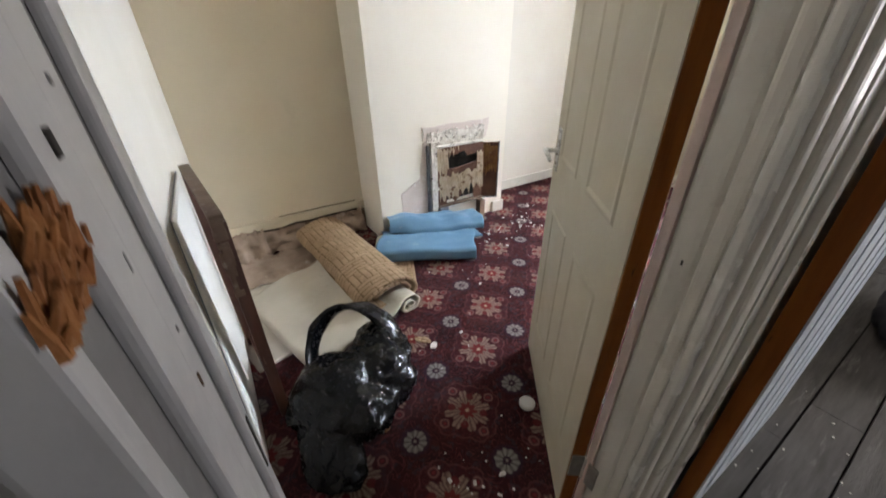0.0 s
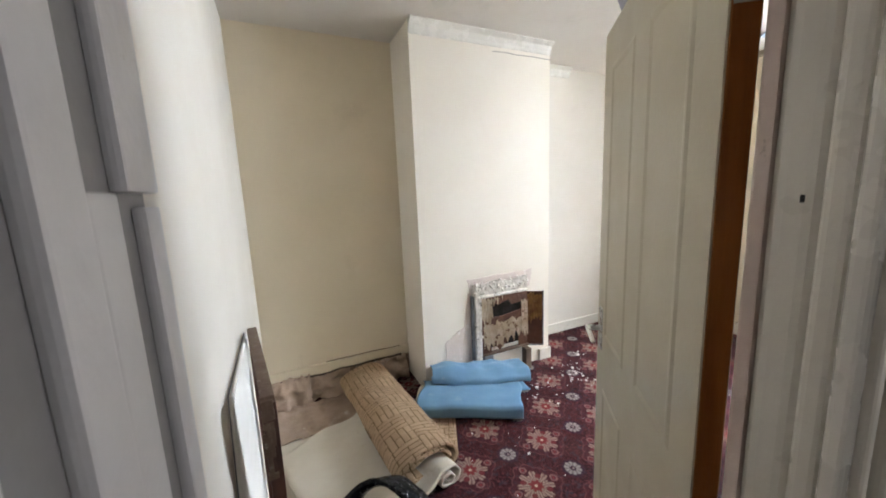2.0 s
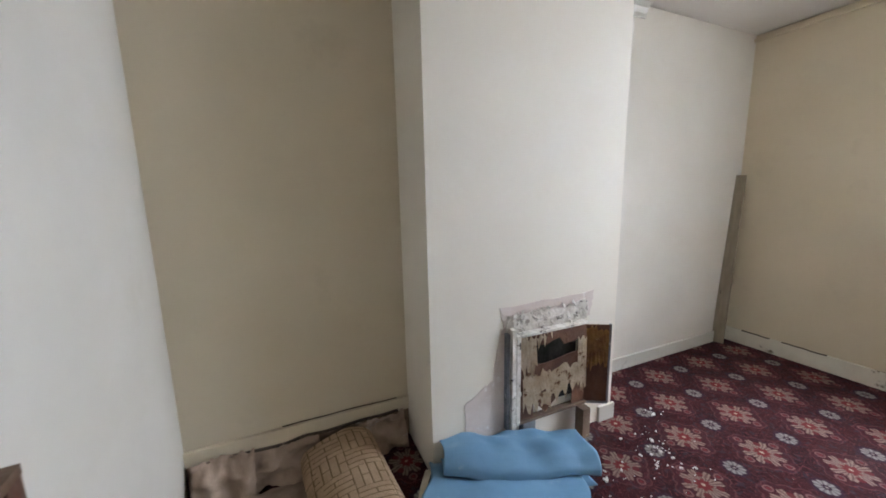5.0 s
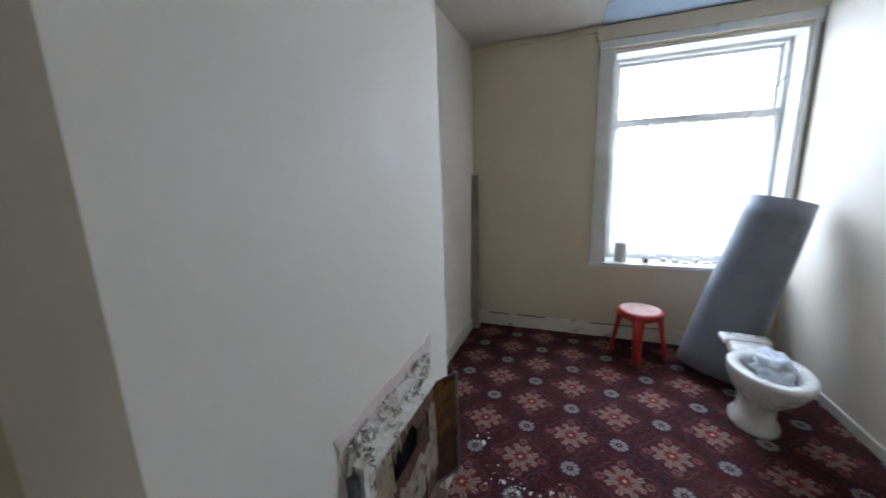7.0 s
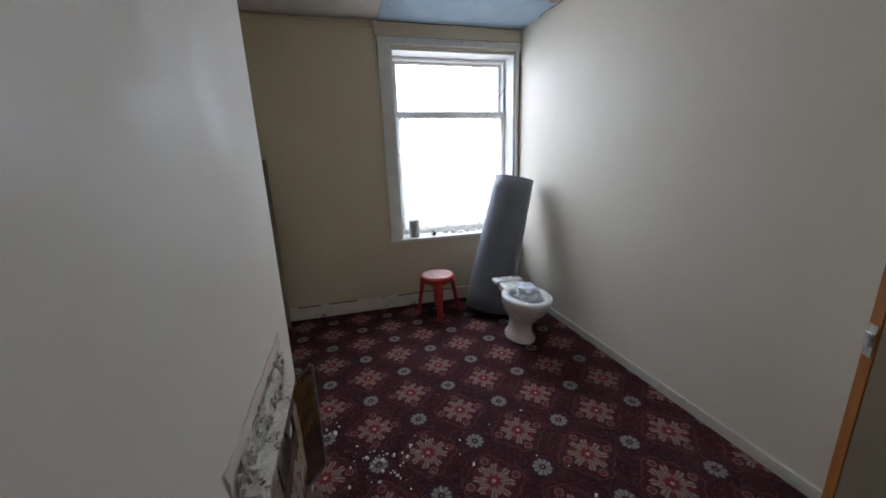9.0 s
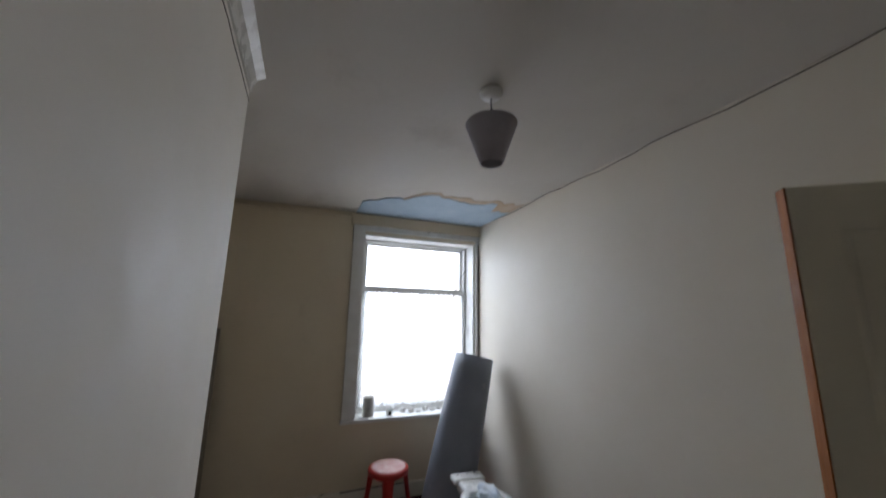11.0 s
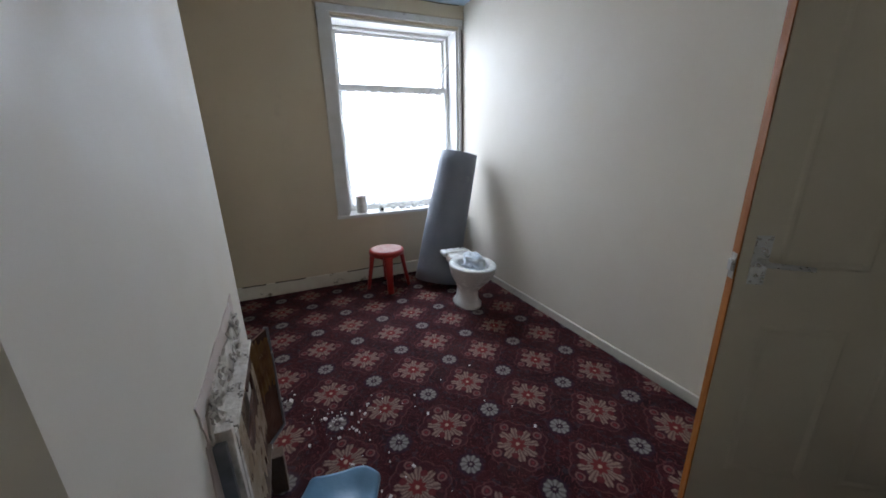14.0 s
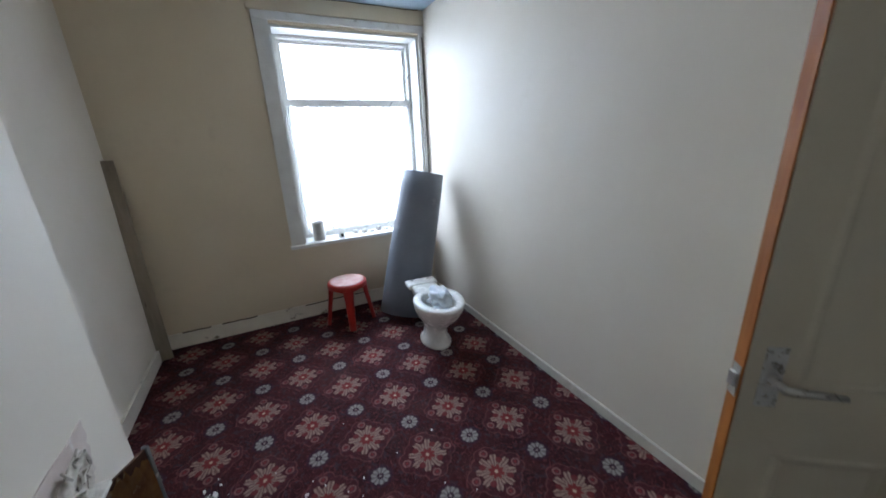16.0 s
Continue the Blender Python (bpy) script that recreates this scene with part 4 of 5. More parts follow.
part("inlet_hole", lathe([(0.0, 0.4195), (0.026, 0.4195), (0.026, 0.410), (0.0, 0.410)], 20), M_DARK, ledge).matrix_world = toilet.matrix_world @ Matrix.Translation((-0.27, 0, 0))
for s in (-0.07, 0.07):
    bm = bmesh.new()
    rod(bm, (-0.295, s, 0.412), (-0.295, s, 0.4195), 0.008, 10)
    part("bolt_hole", bm, M_DARK, ledge)


def crumple(cx, cy, cz, rx, ry, rz, rough, seed, cuts=4, squash_floor=True, fine=0.0):
    """A crushed, creased lump."""
    bm = bmesh.new()
    bmesh.ops.create_icosphere(bm, subdivisions=cuts, radius=1.0)
    off = Vector((seed * 3.1, seed * 1.7, seed * 0.9))
    for v in bm.verts:
        n = v.co.normalized()
        d = abs(noise.noise(n * 1.3 + off)) * 1.3 + abs(noise.noise(n * 2.7 + off)) * 0.7 + fine * abs(noise.noise(n * 7.0 + off))
        q = 1 + rough * (d - 0.55)
        p = Vector((n.x * rx * q, n.y * ry * q, n.z * rz * q))
        if squash_floor and p.z < -rz * 0.55:
            p.z = -rz * 0.55 + (p.z + rz * 0.55) * 0.05
        v.co = p + Vector((cx, cy, cz + (rz * 0.6 if squash_floor else 0)))
    return bm


bagx = tagged(obj("plastic_bag", crumple(3.235, 0.465, 0.352, 0.125, 0.085, 0.085, 0.7, 4, 4, True, 0.2), M_POLY, None, "", True), "crumpled pale blue plastic bag lying in the toilet pan", "plastic bag")


# ---- red stool ----
stool = thing("plastic_stool", "red plastic stool with a faded pink round top", "stool", at=pose(4.035, 0.995, 0, 0, 0, 35))
part("seat", lathe([(0.0, 0.392), (0.125, 0.394), (0.158, 0.392), (0.167, 0.382), (0.170, 0.350), (0.166, 0.348), (0.160, 0.376), (0.0, 0.380)], 36), M_RED, stool, "", True)
part("seat_top", lathe([(0.0, 0.3975), (0.124, 0.3985), (0.144, 0.3965), (0.147, 0.392), (0.0, 0.392)], 36), M_PINKTOP, stool, "faded pink seat disc", True)
for k in range(4):
    a = math.radians(45 + 90 * k)
    bm = bmesh.new()
    c, s = math.cos(a), math.sin(a)
    t_, n_ = Vector((-s, c, 0)), Vector((c, s, 0))
    rows_ = []
    for z, r, w, d in ((0.375, 0.138, 0.050, 0.022), (0.25, 0.156, 0.038, 0.019), (0.1, 0.182, 0.031, 0.017), (0.0, 0.200, 0.029, 0.017)):
        o = n_ * r + Vector((0, 0, z))
        rows_.append([bm.verts.new(o + t_ * (w * i) + n_ * (d * j)) for i, j in ((-1, -1), (-0.9, 0.6), (0, 1), (0.9, 0.6), (1, -1), (0, -0.6))])
    for p, q in zip(rows_, rows_[1:]):
        for i in range(6):
            bm.faces.new((p[i], p[(i + 1) % 6], q[(i + 1) % 6], q[i]))
    bm.faces.new(rows_[0])
    bm.faces.new(rows_[-1][::-1])
    part("leg", bm, M_RED, stool, "", True)
    bm = bmesh.new()
    a2 = a + math.radians(90)
    n2 = Vector((math.cos(a2), math.sin(a2), 0))
    box(bm, (-0.10, -0.006, 0.315), (0.10, 0.006, 0.350), 0.004, Matrix.Translation((n_ + n2) * 0.075) @ Matrix.Rotation(math.atan2((n2 - n_).y, (n2 - n_).x), 4, "Z"))
    part("apron", bm, M_RED, stool)


# ---- leaning lino roll ----
def roll_mesh(length, half_w, half_d, turns, gap, steps=140, cuts=10, sag=0.0):
    """A spiral-wound sheet, oval in section, along +z."""
    def fn(u, v):
        a = u * turns * 2 * math.pi
        k = 1 - gap * u * turns
        w = 0.006 * math.sin(v * 5 + a)
        k *= 1.22 - 0.22 * v
        return ((half_w * k + w) * math.cos(a), (half_d * k) * math.sin(a) + sag * math.sin(v * math.pi), v * length)
    return sheet(fn, steps, cuts, 0.004)


foot, head = Vector((3.87, 0.535, 0.035)), Vector((3.985, 0.225, 1.26))
lean = head - foot
zc = lean.normalized()
xc = (Vector((0.40, 0.92, 0)) - zc * zc.dot(Vector((0.40, 0.92, 0)))).normalized()
yc = zc.cross(xc)
m = Matrix.Translation(foot) @ Matrix((xc, yc, zc)).transposed().to_4x4()
roll = tagged(obj("lino_roll", roll_mesh(lean.length, 0.185, 0.150, 3.0, 0.10), M_LINO, None, "", True), "roll of grey lino leaning in the corner by the window", "lino roll")
roll.matrix_world = m

# ---- plank in the corner ----
a, b_ = Vector((4.16, 2.405, 0.004)), Vector((4.275, 2.432, 1.50))
d = b_ - a
m = Matrix.Translation(a) @ d.to_track_quat("Z", "Y").to_matrix().to_4x4()
plank = tagged(obj("plank", boxed((-0.045, -0.011, 0.0), (0.045, 0.011, d.length), 0.003), M_PLANK), "rough grey-brown plank leaning in the corner", "plank")
plank.matrix_world = m


# ---- broken fireplace ----
hearth = thing("fireplace", "broken boarded-up fireplace with torn paper and a hole", "fireplace")
bm = bmesh.new()
# board with a ragged hole: strips round the opening
FY = YF - 0.035
outer = [(1.70, 0.21), (2.14, 0.19), (2.15, 0.665), (1.69, 0.675)]
rnd = random.Random(31)
hole = [(1.80, 0.50), (1.86, 0.495), (1.93, 0.50), (2.02, 0.515), (2.09, 0.52), (2.095, 0.59), (2.04, 0.585), (1.99, 0.58), (1.96, 0.625), (1.91, 0.615), (1.87, 0.60), (1.80, 0.615)]
n = len(hole)
front, back = [], []
cx_, cz_ = 1.94, 0.55
for x, z in hole:
    front.append(bm.verts.new((x, FY, z)))
    back.append(bm.verts.new((x, FY + 0.008, z)))
rim_f, rim_b = [], []
for x, z in hole:
    dx, dz = x - cx_, z - cz_
    k = min((0.235 if dx > 0 else 0.245) / max(abs(dx), 1e-4), (0.12 if dz > 0 else 0.34) / max(abs(dz), 1e-4))
    rim_f.append(bm.verts.new((min(2.15, max(1.69, cx_ + dx * k)), FY, min(0.67, max(0.205, cz_ + dz * k)))))
    rim_b.append(bm.verts.new((rim_f[-1].co.x, FY + 0.008, rim_f[-1].co.z)))
for i in range(n):
    j = (i + 1) % n
    bm.faces.new((front[i], front[j], rim_f[j], rim_f[i]))
    bm.faces.new((back[j], back[i], rim_b[i], rim_b[j]))
    bm.faces.new((front[j], front[i], back[i], back[j]))
    bm.faces.new((rim_f[i], rim_f[j], rim_b[j], rim_b[i]))
board = part("board", bm, M_HARDBOARD, hearth, "brown hardboard with a ragged hole")
# corner fillers of the board
for x0, x1, z0, z1 in ((1.69, 1.79, 0.205, 0.34), (2.06, 2.15, 0.205, 0.34), (1.69, 1.78, 0.60, 0.672), (2.08, 2.15, 0.60, 0.672)):
    part("board_corner", boxed((x0, FY + 0.001, z0), (x1, FY + 0.007, z1)), M_HARDBOARD, board)


def torn_flap(x0, x1, z_top, z_low, y, seed, material, name, parent, n=15):
    """Torn paper with a ragged, fringed lower edge, curling off its board."""
    r = random.Random(seed)
    bm = bmesh.new()
    tops, mids, lows = [], [], []
    for k in range(n + 1):
        x = x0 + (x1 - x0) * k / n
        zt = z_top + r.uniform(-0.03, 0.015)
        zl = z_low + r.uniform(-0.045, 0.06)
        tops.append(bm.verts.new((x, y, zt)))
        mids.append(bm.verts.new((x, y - r.uniform(0.003, 0.005), (zt + zl) / 2)))
        lows.append(bm.verts.new((x + r.uniform(-0.004, 0.004), y - r.uniform(0.002, 0.008), zl)))
    for k in range(n):
        bm.faces.new((tops[k], tops[k + 1], mids[k + 1], mids[k]))
        bm.faces.new((mids[k], mids[k + 1], lows[k + 1], lows[k]))
    bmesh.ops.solidify(bm, geom=list(bm.faces), thickness=0.002)
    return part(name, bm, material, parent, "torn cream paper")


torn_flap(1.715, 2.13, 0.46, 0.30, FY - 0.004, 1, M_TORNPAPER, "paper_flap", hearth, 26)
torn_flap(1.70, 1.80, 0.67, 0.46, FY - 0.004, 2, M_TORNPAPER, "paper_flap", hearth, 8)
torn_flap(1.80, 1.90, 0.672, 0.63, FY - 0.005, 3, M_TORNPAPER, "paper_flap", hearth, 8)
torn_flap(2.085, 2.15, 0.60, 0.30, FY - 0.004, 6, M_TORNPAPER, "paper_flap", hearth, 7)
torn_flap(1.715, 1.90, 0.36, 0.25, FY - 0.006, 9, M_TORNPAPER, "paper_flap", hearth, 12)
# metal edges, the swung side panel and the loose feet
part("edge_strip", boxed((1.672, FY - 0.012, 0.19), (1.698, FY + 0.02, 0.685), 0.003), M_FLAKES, hearth, "flaking white strip")
part("edge_strip", boxed((1.622, FY + 0.002, 0.17), (1.640, FY + 0.03, 0.70), 0.003), M_GREYSTRIP, hearth, "grey metal edge strip")
part("white_strip", boxed((1.648, FY - 0.010, 0.15), (1.672, FY + 0.034, 0.72), 0.003), M_FLAKES, hearth, "flaking white strip")
part("edge_strip", boxed((1.70, FY - 0.014, 0.674), (2.15, FY + 0.03, 0.688), 0.003), M_FLAKES, hearth, "flaking white strip")
part("edge_strip", boxed((1.69, FY - 0.012, 0.188), (2.16, FY + 0.03, 0.204), 0.003), M_DUSTYWOOD, hearth, "dusty brown bottom edge")
side = part("side_panel", boxed((0.0, -0.008, 0.0), (0.135, 0.0, 0.465), 0.002), M_HARDBOARD, hearth, "yellow-brown side panel swung outwards")
side.matrix_world = pose(2.155, 2.035, 0.195, 0, 0, -29)
fl = torn_flap(0.005, 0.128, 0.455, 0.22, -0.010, 12, M_YELLOWED, "peeled_veneer", side, 12)
part("edge_strip", boxed((0.130, -0.014, -0.005), (0.140, 0.004, 0.47), 0.002), M_GREYSTRIP, side)
part("edge_strip", boxed((0.0, -0.014, -0.012), (0.138, 0.006, 0.0), 0.002), M_GREYSTRIP, side)
part("foot_block", boxed((2.10, 1.97, 0.0), (2.155, 2.03, 0.18), 0.004), M_DUSTYWOOD, hearth)
part("foot_block", boxed((1.72, 2.01, 0.0), (1.80, 2.05, 0.186), 0.004), M_GREYSTRIP, hearth)
part("soot_hole", boxed((HX0 + 0.002, YF + 0.05, HZ0 + 0.002), (HX1 - 0.002, YB - 0.01, HZ1 - 0.002)), M_DARK, hearth, "sooty black flue opening")

# bare plaster scars round it, each a thin ragged skin on the wall
def wall_scar(name, outline, y, material, label, seed, depth=0.004):
    r = random.Random(seed)
    pts = []
    for (xa, za), (xb, zb) in zip(outline, outline[1:] + outline[:1]):
        for k in range(7):
            t = k / 7
            pts.append((xa + (xb - xa) * t + r.uniform(-0.006, 0.006), za + (zb - za) * t + r.uniform(-0.006, 0.006)))
    bm = bmesh.new()
    f_ = [bm.verts.new((x, y - depth, z)) for x, z in pts]
    b2 = [bm.verts.new((x, y + 0.002, z)) for x, z in pts]
    bm.faces.new(f_)
    for i in range(len(pts)):
        j = (i + 1) % len(pts)
        bm.faces.new((f_[i], b2[i], b2[j], f_[j]))
    return structure(name, bm, material, label, "plaster scar")


wall_scar("plaster_scar", [(1.60, 0.83), (2.225, 0.845), (2.20, 0.70), (1.62, 0.70)], YF, M_PINKPLASTER, "pinkish bare plaster band above the fireplace", 1)
wall_scar("plaster_scar", [(1.635, 0.775), (1.80, 0.79), (2.0, 0.78), (2.16, 0.80), (2.17, 0.69), (1.63, 0.69)], YF, M_FLAKES, "flaking dirty plaster above the fireplace", 2, 0.009)
wall_scar("plaster_scar", [(1.40, 0.02), (1.39, 0.36), (1.48, 0.41), (1.56, 0.46), (1.60, 0.72), (1.625, 0.72), (1.625, 0.02)], YF, M_PINKPLASTER, "pinkish bare plaster beside the fireplace", 3)
# curled plaster flakes
bm = bmesh.new()
rnd = random.Random(41)
for k in range(60):
    x, z = rnd.uniform(1.63, 2.17), rnd.uniform(0.685, 0.80)
    s = rnd.uniform(0.005, 0.017)
    box(bm, (-s, -0.003, -s * 0.6), (s, 0.003, s * 0.6), 0, pose(x, YF - 0.010 - rnd.uniform(0, 0.008), z, rnd.uniform(-40, 40), rnd.uniform(-60, 60), rnd.uniform(-40, 40)))
tagged(part("plaster_flake", bm, M_FLAKES, hearth, "curled flakes of plaster"), kind="stuff")


# ---- floor coverings heaped in the alcove ----
def swept(profile, length, nlen, wob, seed, thick=0.006, ends=0.0, soft=3):
    """Sweeps a (w, z) profile along +x with soft unevenness."""
    prof = []
    for (w0, z0), (w1, z1) in zip(profile, profile[1:]):
        for k in range(5):
            t = k / 5
            prof.append((w0 + (w1 - w0) * t, z0 + (z1 - z0) * t))
    prof.append(profile[-1])
    for _ in range(soft):
        prof = [prof[0]] + [((a[0] + 2 * b[0] + c[0]) / 4, (a[1] + 2 * b[1] + c[1]) / 4) for a, b, c in zip(prof, prof[1:], prof[2:])] + [prof[-1]]
    off = Vector((seed * 2.3, seed * 5.1, 0.7))
    n = len(prof) - 1

    def fn(u, v):
        i = min(int(v * n + 0.5), n)
        w, z = prof[i]
        x = u * length
        k = noise.noise(Vector((x * 3.0, w * 4.0, z * 4.0)) + off)
        k2 = noise.noise(Vector((x * 9.0, w * 9.0, z * 9.0)) + off)
        return (x + ends * noise.noise(Vector((w * 5, z * 5, seed))), w + wob * 0.6 * k, max(0.004 + thick, z + wob * (k + 0.35 * k2) * min(1, z * 9)))
    return sheet(fn, nlen, n, thick)


def lay(ob, start, end):
    d = Vector(end) - Vector(start)
    ob.matrix_world = Matrix.Translation((start[0], start[1], 0)) @ Matrix.Rotation(math.atan2(d.y, d.x), 4, "Z")
    return ob


vinyl = thing("vinyl_offcut", "folded offcut of pale blue vinyl flooring by the fireplace", "vinyl flooring")
fold_front = part("front_fold", swept([(0.17, 0.085), (0.12, 0.112), (0.0, 0.124), (-0.12, 0.122), (-0.192, 0.112), (-0.204, 0.096), (-0.196, 0.040), (-0.185, 0.024), (-0.12, 0.016), (0.02, 0.014), (0.15, 0.016)],
                                      0.70, 60, 0.013, 3, 0.004, 0.04, 1), M_VINYL, vinyl, "", True)
lay(fold_front, (1.13, 1.93), (1.80, 1.56))
fold_back = part("back_fold", swept([(-0.05, 0.02), (0.10, 0.02), (0.165, 0.05), (0.185, 0.11), (0.15, 0.178), (0.07, 0.212), (-0.02, 0.205), (-0.085, 0.165), (-0.095, 0.125), (-0.05, 0.105), (0.02, 0.115)],
                                    0.72, 80, 0.060, 8, 0.004, 0.08, 1), M_VINYL, vinyl, "", True)
lay(fold_back, (1.25, 2.0), (1.93, 1.72))
part("backing_edge", swept([(0.14, 0.07), (0.0, 0.118), (-0.12, 0.114), (-0.19, 0.06), (-0.12, 0.022)], 0.03, 4, 0.01, 3, 0.003), M_VINYLBACK, vinyl, "frayed buff backing").matrix_world = fold_front.matrix_world @ Matrix.Translation((-0.02, 0, 0))

rug = obj("carpet_roll", swept([(0.05, 0.02), (-0.05, 0.02), (-0.13, 0.03), (-0.155, 0.075), (-0.12, 0.13), (-0.03, 0.158), (0.06, 0.15), (0.13, 0.115), (0.15, 0.065), (0.12, 0.035), (0.02, 0.032),
                               (-0.08, 0.04), (-0.125, 0.075), (-0.08, 0.118), (0.0, 0.13), (0.08, 0.11)], 1.12, 60, 0.020, 7, 0.012, 0.03), M_WEAVE, None, "", True)
lay(rug, (0.90, 1.24), (0.80, 2.36))
rug.matrix_world = rug.matrix_world @ Matrix.Translation((0, 0, 0.03)) @ Matrix.Diagonal((1, 1.25, 1.12, 1))
tagged(rug, "loosely rolled beige carpet with a basket-weave relief", "carpet roll")
flap = obj("carpet_offcut", swept([(-0.17, 0.01), (-0.05, 0.012), (0.1, 0.05), (0.17, 0.035)], 0.36, 24, 0.012, 9, 0.010, 0.05), M_WEAVE, None, "", True)
lay(flap, (0.97, 1.42), (1.12, 1.75))
tagged(flap, "loose beige basket-weave carpet offcut under the roll", "carpet offcut")

under = obj("underlay", swept([(-0.60, 0.028), (-0.45, 0.045), (-0.25, 0.055), (-0.10, 0.075), (-0.02, 0.118), (0.06, 0.115), (0.10, 0.065), (0.06, 0.018), (-0.01, 0.014), (-0.05, 0.05), (-0.02, 0.085),
                               (0.035, 0.085), (0.055, 0.055), (0.03, 0.035), (0.0, 0.045)], 0.82, 50, 0.014, 5, 0.010, 0.05), M_UNDERLAY, None, "", True)
lay(under, (0.75, 1.97), (0.97, 1.18))
tagged(under, "cream foam-backed carpet, half unrolled", "underlay")
under2 = obj("underlay", swept([(-0.30, 0.012), (0.0, 0.016), (0.28, 0.012)], 0.72, 30, 0.008, 15, 0.008, 0.06), M_UNDERLAY, None, "", True)
lay(under2, (0.30, 1.95), (0.52, 1.05))
tagged(under2, "flat cream piece of foam-backed carpet", "underlay")

# torn brown lining along the alcove wall
for k, (x0, x1, y, h, tilt) in enumerate(((0.16, 0.42, 2.30, 0.17, 24), (0.40, 0.72, 2.33, 0.15, 30), (0.88, 1.18, 2.31, 0.16, 28))):
    rr = random.Random(60 + k)

    def fn(u, v, x0=x0, x1=x1, y=y, h=h, rr_=rr, k=k):
        p = Vector((u * 2.4 + k * 3, v * 2.2, 0.3))
        return (x0 + (x1 - x0) * u, y + 0.10 * v + 0.05 * noise.noise(p * 1.5), 0.012 + h * v * (1 + 0.15 * noise.noise(p * 3)) + 0.03 * abs(noise.noise(p * 2.3)))
    tagged(obj("torn_lining", sheet(fn, 22, 14, 0.003), M_KRAFT, None, "", True), "crumpled torn brown lining paper against the alcove wall", "lining paper", "torn lining in the alcove")




def floor_paper(u, v):
    p = Vector((u * 3.1, v * 2.3, 0.9))
    return (0.17 + 0.66 * u + 0.03 * noise.noise(p * 2), 1.93 + 0.40 * v + 0.04 * noise.noise(p), 0.014 + 0.035 * abs(noise.noise(p * 1.7)) + 0.012 * abs(noise.noise(p * 4)))


tagged(obj("torn_lining", sheet(floor_paper, 30, 20, 0.003), M_KRAFT, None, "", True), "creased brown lining paper lying on the alcove floor", "lining paper", "torn lining in the alcove")

# ---- boards standing at the west wall ----
slab = thing("wall_panel", "white painted panel with a bevelled edge, stood flat against the wall", "panel")
bm = bmesh.new()
outline = [(0.72, 0.0), (1.50, 0.0), (1.50, 0.91), (0.92, 0.91)]
for x, inset in ((XW + 0.001, 0.0), (XW + 0.010, 0.0), (XW + 0.016, 0.012)):
    cy, cz = 1.15, 0.46
    for y, z in outline:
        bm.verts.new((x, y + (inset if y < cy else -inset), z + (inset if z < cz else -inset)))
bm.verts.ensure_lookup_table()
for k in (0, 4):
    for i in range(4):
        j = (i + 1) % 4
        bm.faces.new((bm.verts[k + i], bm.verts[k + j], bm.verts[k + 4 + j], bm.verts[k + 4 + i]))
bm.faces.new([bm.verts[8 + i] for i in range(4)])
part("panel", bm, M_PANELWHITE, slab)
# Shadow line of the gap behind the panel, drawn as thin grey rods.
bm = bmesh.new()
for (ya, za), (yb, zb) in zip(outline, outline[1:] + outline[:1]):
    rod(bm, (XW + 0.004, ya, za), (XW + 0.004, yb, zb), 0.0022, 6)
part("edge", bm, M_GREYSTRIP, slab, "gap shadow line drawn in grey")

pan = thing("cupboard_frame", "loose dark brown wooden frame with broken edges, standing on end", "wooden frame")
near, far = Vector((0.256, 0.81, 0)), Vector((0.180, 1.45, 0))
d = far - near
pan.matrix_world = Matrix.Translation(near) @ Matrix.Rotation(math.atan2(d.y, d.x), 4, "Z")
PL = d.length


def slanted(x0, x1, y0, y1, z0, z1, slant):
    """An upright board whose foot is set along from its head."""
    bm = boxed((x0, y0, z0), (x1, y1, z1), 0.002)
    for v in bm.verts:
        v.co.x += slant * (0.93 - v.co.z)
    return bm


part("stile", slanted(-0.012, 0.115, -0.008, 0.014, 0.004, 0.924, 0.10), M_DUSTYWOOD, pan, "dusty brown bare board")
part("edge", slanted(-0.016, 0.006, -0.012, 0.026, 0.004, 0.924, 0.10), M_MAHOGANY, pan, "dark red-brown broken edge")
part("bead", slanted(0.008, 0.020, 0.015, 0.024, 0.004, 0.900, 0.10), M_PANELWHITE, pan, "thin white painted bead")
part("rail", boxed((-0.012, -0.010, 0.925), (PL, 0.027, 0.946), 0.003), M_DUSTYWOOD, pan, "dusty brown top edge")
part("rail", boxed((0.10, -0.008, 0.004), (PL - 0.05, 0.014, 0.07), 0.003), M_MAHOGANY, pan)
part("stile", boxed((PL - 0.05, -0.008, 0.004), (PL, 0.027, 0.924), 0.003), M_MAHOGANY, pan)
bm = bmesh.new()
rnd = random.Random(17)
for k in range(18):
    z = 0.66 + rnd.uniform(0, 0.24)
    x = 0.1 * (0.93 - z)
    box(bm, (x - 0.024, rnd.uniform(-0.01, 0.02), z), (x - 0.010, rnd.uniform(0.02, 0.034), z + rnd.uniform(0.01, 0.05)), 0.002)
tagged(part("splinter", bm, M_DUSTYWOOD, pan), kind="stuff")

# ---- black bin bag ----
binbag = thing("bin_bag", "crumpled black plastic bin bag with its neck pulled open", "bin bag")
